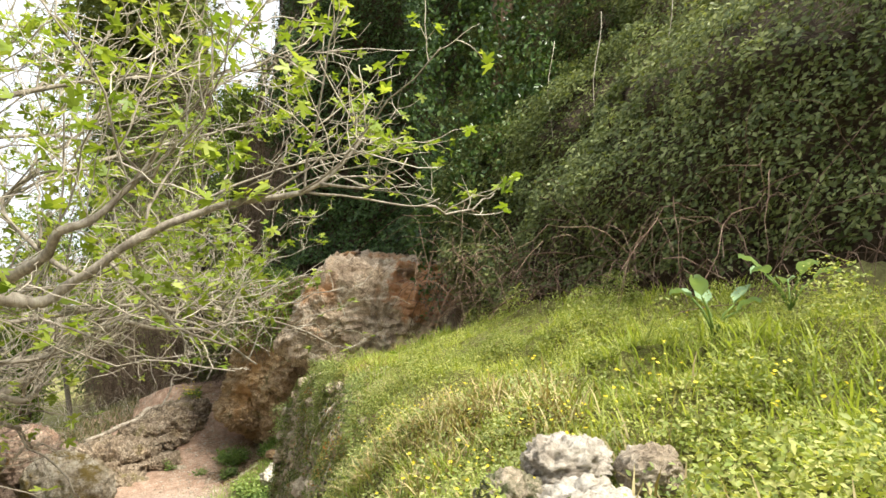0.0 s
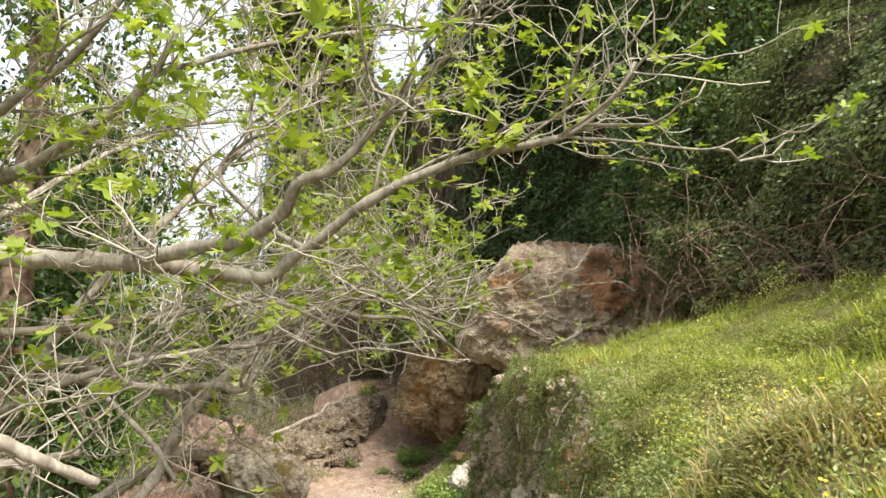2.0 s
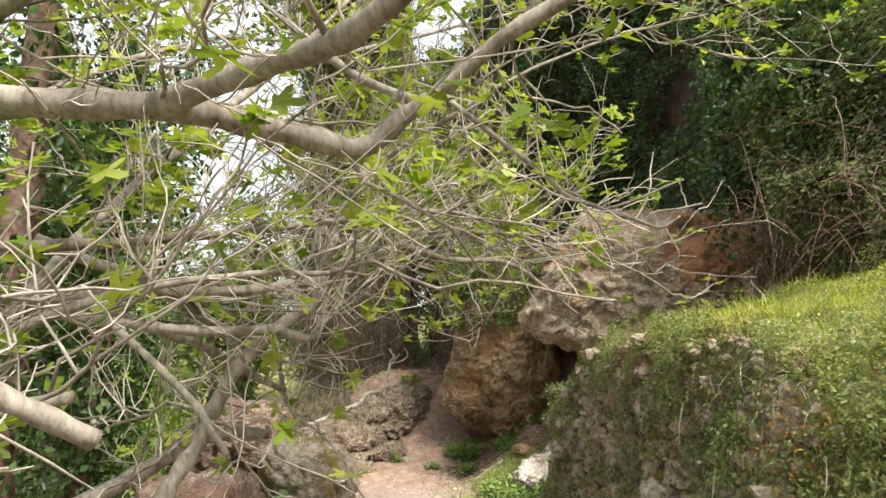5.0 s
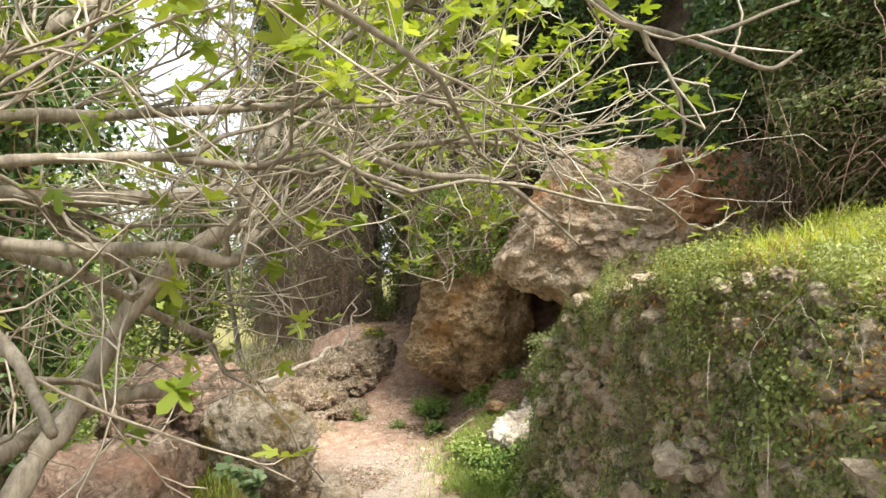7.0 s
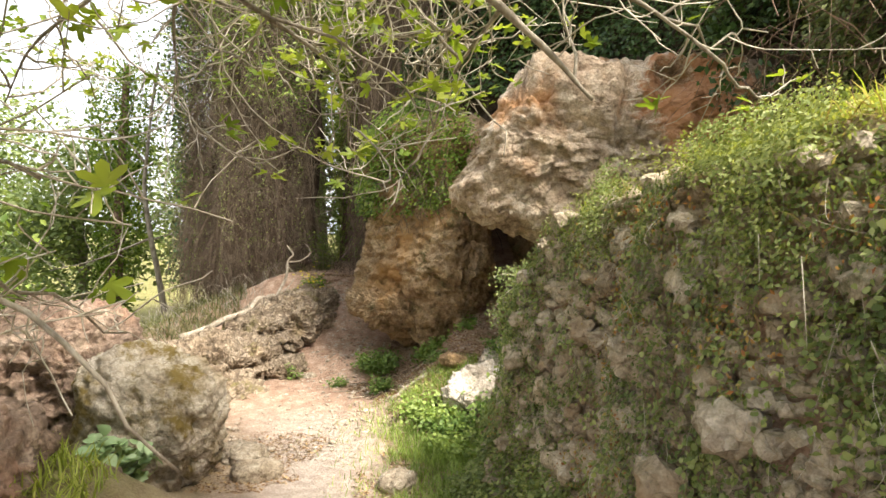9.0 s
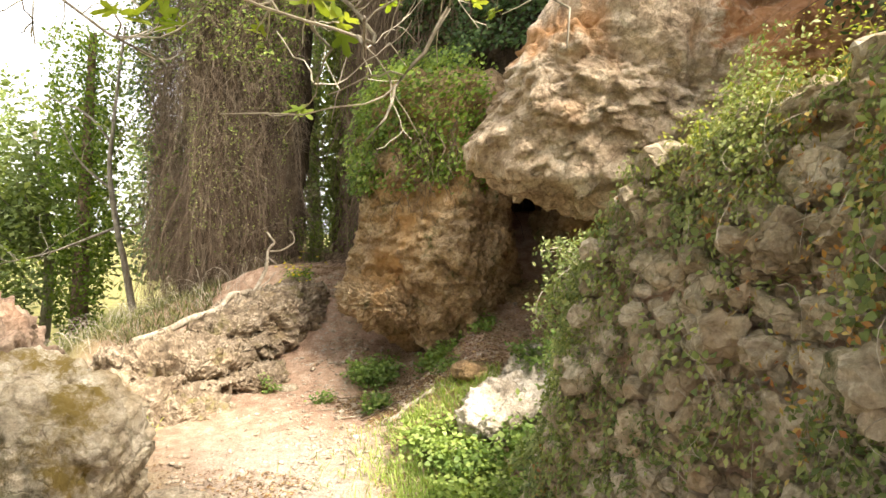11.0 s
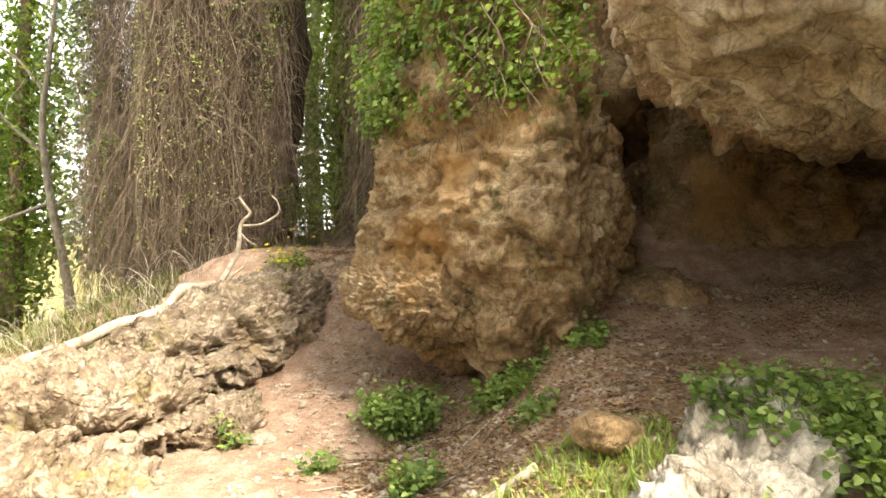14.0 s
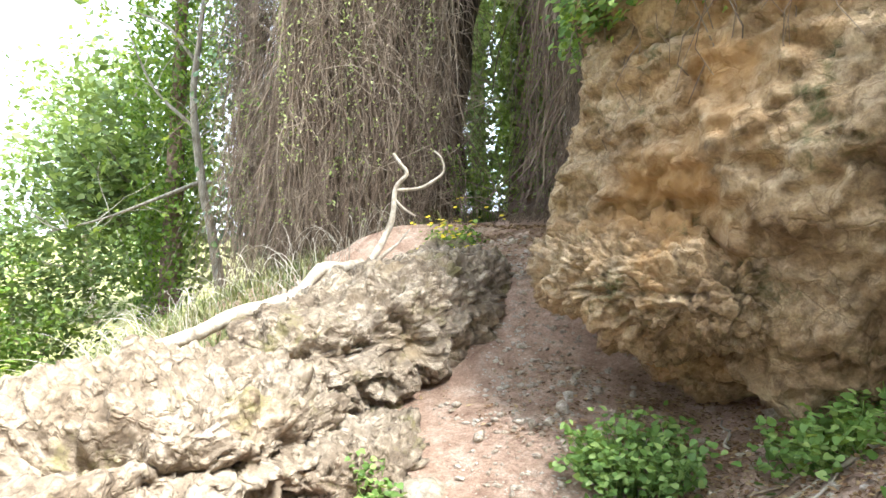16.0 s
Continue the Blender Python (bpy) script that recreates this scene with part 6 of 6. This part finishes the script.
round_tree((-10.8, 14.6), 1.8, 1.0, 0.05, M_BRIGHTIVY, "low leafy green bush beside the slope", 4200, 0.09, 307, 0.0)
round_tree((-13.4, 18.0), 2.4, 1.7, 0.06, M_WOODS, "pale green bush on the slope below", 5000, 0.11, 321, 0.0)
round_tree((-12.2, 16.0), 2.6, 1.3, 0.06, M_BRIGHTIVY, "leafy green bush beside the slope", 5000, 0.09, 308, 0.0)
# added tree, mostly out of view: its crown keeps sun off the slab
ivy_tree((0.9, 11.5), 15.5, 2.1, 46000, M_IVY, 331, "added ivy-wrapped tree above the cave that shades the slab")
ivy_tree((-6.7, 6.7), 8.0, 1.0, 14000, M_IVY, 319, "tall trunk thickly wrapped in dark ivy behind the fig")
round_tree((-9.0, 7.2), 7.0, 2.2, 0.13, M_IVY, "dense dark evergreen tree behind the fig", 11000, 0.11, 320, 0.05)
ivy_tree((-11.6, 19.0), 6.5, 0.7, 9000, M_BRIGHTIVY, 311, "slender tree wrapped in bright green ivy")
ivy_tree((-10.6, 11.5), 7.5, 0.9, 12000, M_IVY, 312, "tree trunk thickly wrapped in dark ivy")
ivy_tree((-6.3, 21.5), 8.0, 1.2, 14000, M_BRIGHTIVY, 318, "tree wrapped in bright ivy behind the gully")
# paler leaf colour here stands in for sunlight on the ivy
ivy_tree((-5.92, 18.6), 8.0, 0.46, 17000, M_FRESH, 313, "thin trunk wrapped in ivy coloured pale as if sunlit, in the gully")
ivy_tree((-7.6, 8.7), 6.0, 0.85, 12000, M_IVY, 314, "old trunk thickly wrapped in dark ivy beside the fig")
round_tree((-9.4, 10.2), 8.0, 2.3, 0.14, M_BRIGHTIVY, "twiggy green tree beside the ivy-clad trunk", 12000, 0.10, 316, 0.1)
arum((1.32, 3.31, 1.50), 0.3, 0.15)
arum((1.74, 3.40, 1.62), 1.2, 0.16)
for k, (x, y, r, h, n, mat, label) in enumerate((
    (-3.1, 11.35, 0.32, 0.16, 700, M_FRESH, "fresh light green weeds beside the white rock"),
    (-2.75, 10.8, 0.35, 0.18, 800, M_FRESH, "fresh light green weeds at the slope's foot"),
    (-4.25, 13.98, 0.30, 0.24, 900, M_HERB, "leafy green nettle clump at the foot of the buttress"),
    (-3.96, 12.84, 0.17, 0.20, 260, M_HERB, "small grey-green herb clump on bare earth"),
    (-3.40, 13.85, 0.24, 0.18, 420, M_HERB, "low green herbs below the rock buttress"),
    (-2.20, 12.35, 0.42, 0.24, 1500, M_HERB, "lush green herb patch before the cave"),
    (-1.75, 11.75, 0.45, 0.30, 1500, M_HERB, "lush green herb patch before the cave"),
    (-2.35, 11.3, 0.35, 0.25, 900, M_HERB, "green herbs beside the white rock"),
    (-2.9, 11.15, 0.3, 0.16, 500, M_HERB, "low green weeds beside the white rock"),
    (-5.1, 9.05, 0.25, 0.28, 120, M_ARUM, "broad-leaved dark green weed before the boulder"),
    (-5.85, 15.95, 0.25, 0.20, 420, M_BRIGHTIVY, "green weeds at the top of the earth slope"),
    (-5.4, 13.6, 0.12, 0.16, 80, M_HERB, "small weed beside the slab"),
    (-3.3, 13.1, 0.14, 0.12, 120, M_HERB, "small weed on bare earth"),
    (-6.05, 17.3, 0.35, 0.75, 700, M_BRIGHTIVY, "leafy ivy clump at the top of the gully"),
    (-3.55, 14.0, 0.22, 0.16, 300, M_HERB, "low green nettles under the rock nose"),
    (-2.95, 13.75, 0.16, 0.14, 160, M_HERB, "small green weeds beside a pale stone"),
    (-4.62, 13.2, 0.12, 0.10, 90, M_HERB, "small weed on bare earth"),
    (-6.55, 12.9, 0.16, 0.10, 140, M_FRESH, "tuft of green weeds in a rock cleft"),
    (-6.1, 13.5, 0.14, 0.12, 120, M_FRESH, "tuft of green weeds in a rock cleft"),
)):
    herb_clump((x, y), r, h, n, mat, label, 0.11 if mat is M_ARUM else 0.04, k)
rng = np.random.default_rng(121)
q = np.stack([rng.normal(-5.85, 0.16, 60), rng.normal(15.9, 0.2, 60), np.zeros(60)], 1)
q[:, 2] = ground_height(q[:, 0], q[:, 1]) + rng.uniform(0.12, 0.28, 60)
tagged(part("yellow_flowers", leaves(q, 0.022, "flower", (0, -0.4, 1), 0.5, rng=rng), M_YELLOW, None), "small yellow flowers at the top of the slope", "flowers", kind="stuff")
q = patchy(scatter(1800, 0.8, 5.0, -0.2, 2.0, rng), 1.5, 0.0, 95)
q[:, 2] += rng.uniform(0.06, 0.2, len(q))
tagged(part("meadow_flowers", leaves(q, 0.008, "flower", (0, -0.4, 1), 0.6, rng=rng), M_YELLOW, None), "tiny yellow flowers scattered over the terrace meadow", "flowers", kind="stuff")
y = rng.uniform(10.2, 12.2, 9000)
x = np.interp(y, [10.2, 12.2], [-2.9, -3.1]) + rng.normal(0, 0.38, 9000)
q = patchy(np.stack([x, y, ground_height(x, y)], 1), 1.6, -0.05, 97)
tagged(part("slope_grass", blades(q, 0.10, 0.8, rng=rng), M_FRESH, None), "fresh green grass tufts on the slope before the cave", "grass", kind="stuff")
y = rng.uniform(15.2, 18.2, 15000)
x = rng.uniform(-11.0, -6.2, 15000)
q = np.stack([x, y, ground_height(x, y)], 1)
tagged(part("tall_grass", blades(patchy(q, 1.0, -0.05, 16), 0.19, 1.1, rng=rng), M_TALLGRASS, None), "tall pale green grass below the vine curtain", "grass", kind="stuff")
n = 240
foot = np.stack([rng.uniform(-10.2, -6.7, n), rng.uniform(15.4, 17.0, n), np.zeros(n)], 1)
foot[:, 2] = ground_height(foot[:, 0], foot[:, 1]) - 0.02
t = np.linspace(0, 1, 9)[None, :, None]
reach = np.stack([rng.normal(0, 0.35, n), rng.normal(-0.1, 0.25, n), rng.uniform(-0.1, 0.35, n)], 1)
arcs = foot[:, None] + reach[:, None] * t + np.array([0, 0, 1.0]) * rng.uniform(0.3, 1.3, (n, 1, 1)) * t * (1 - t)
tagged(part("bramble_arcs", strands(arcs, rng.uniform(0.002, 0.005, n)), M_TWIG, None), "pale arching bramble stems below the vine curtain", "brambles", kind="stuff")
litter()
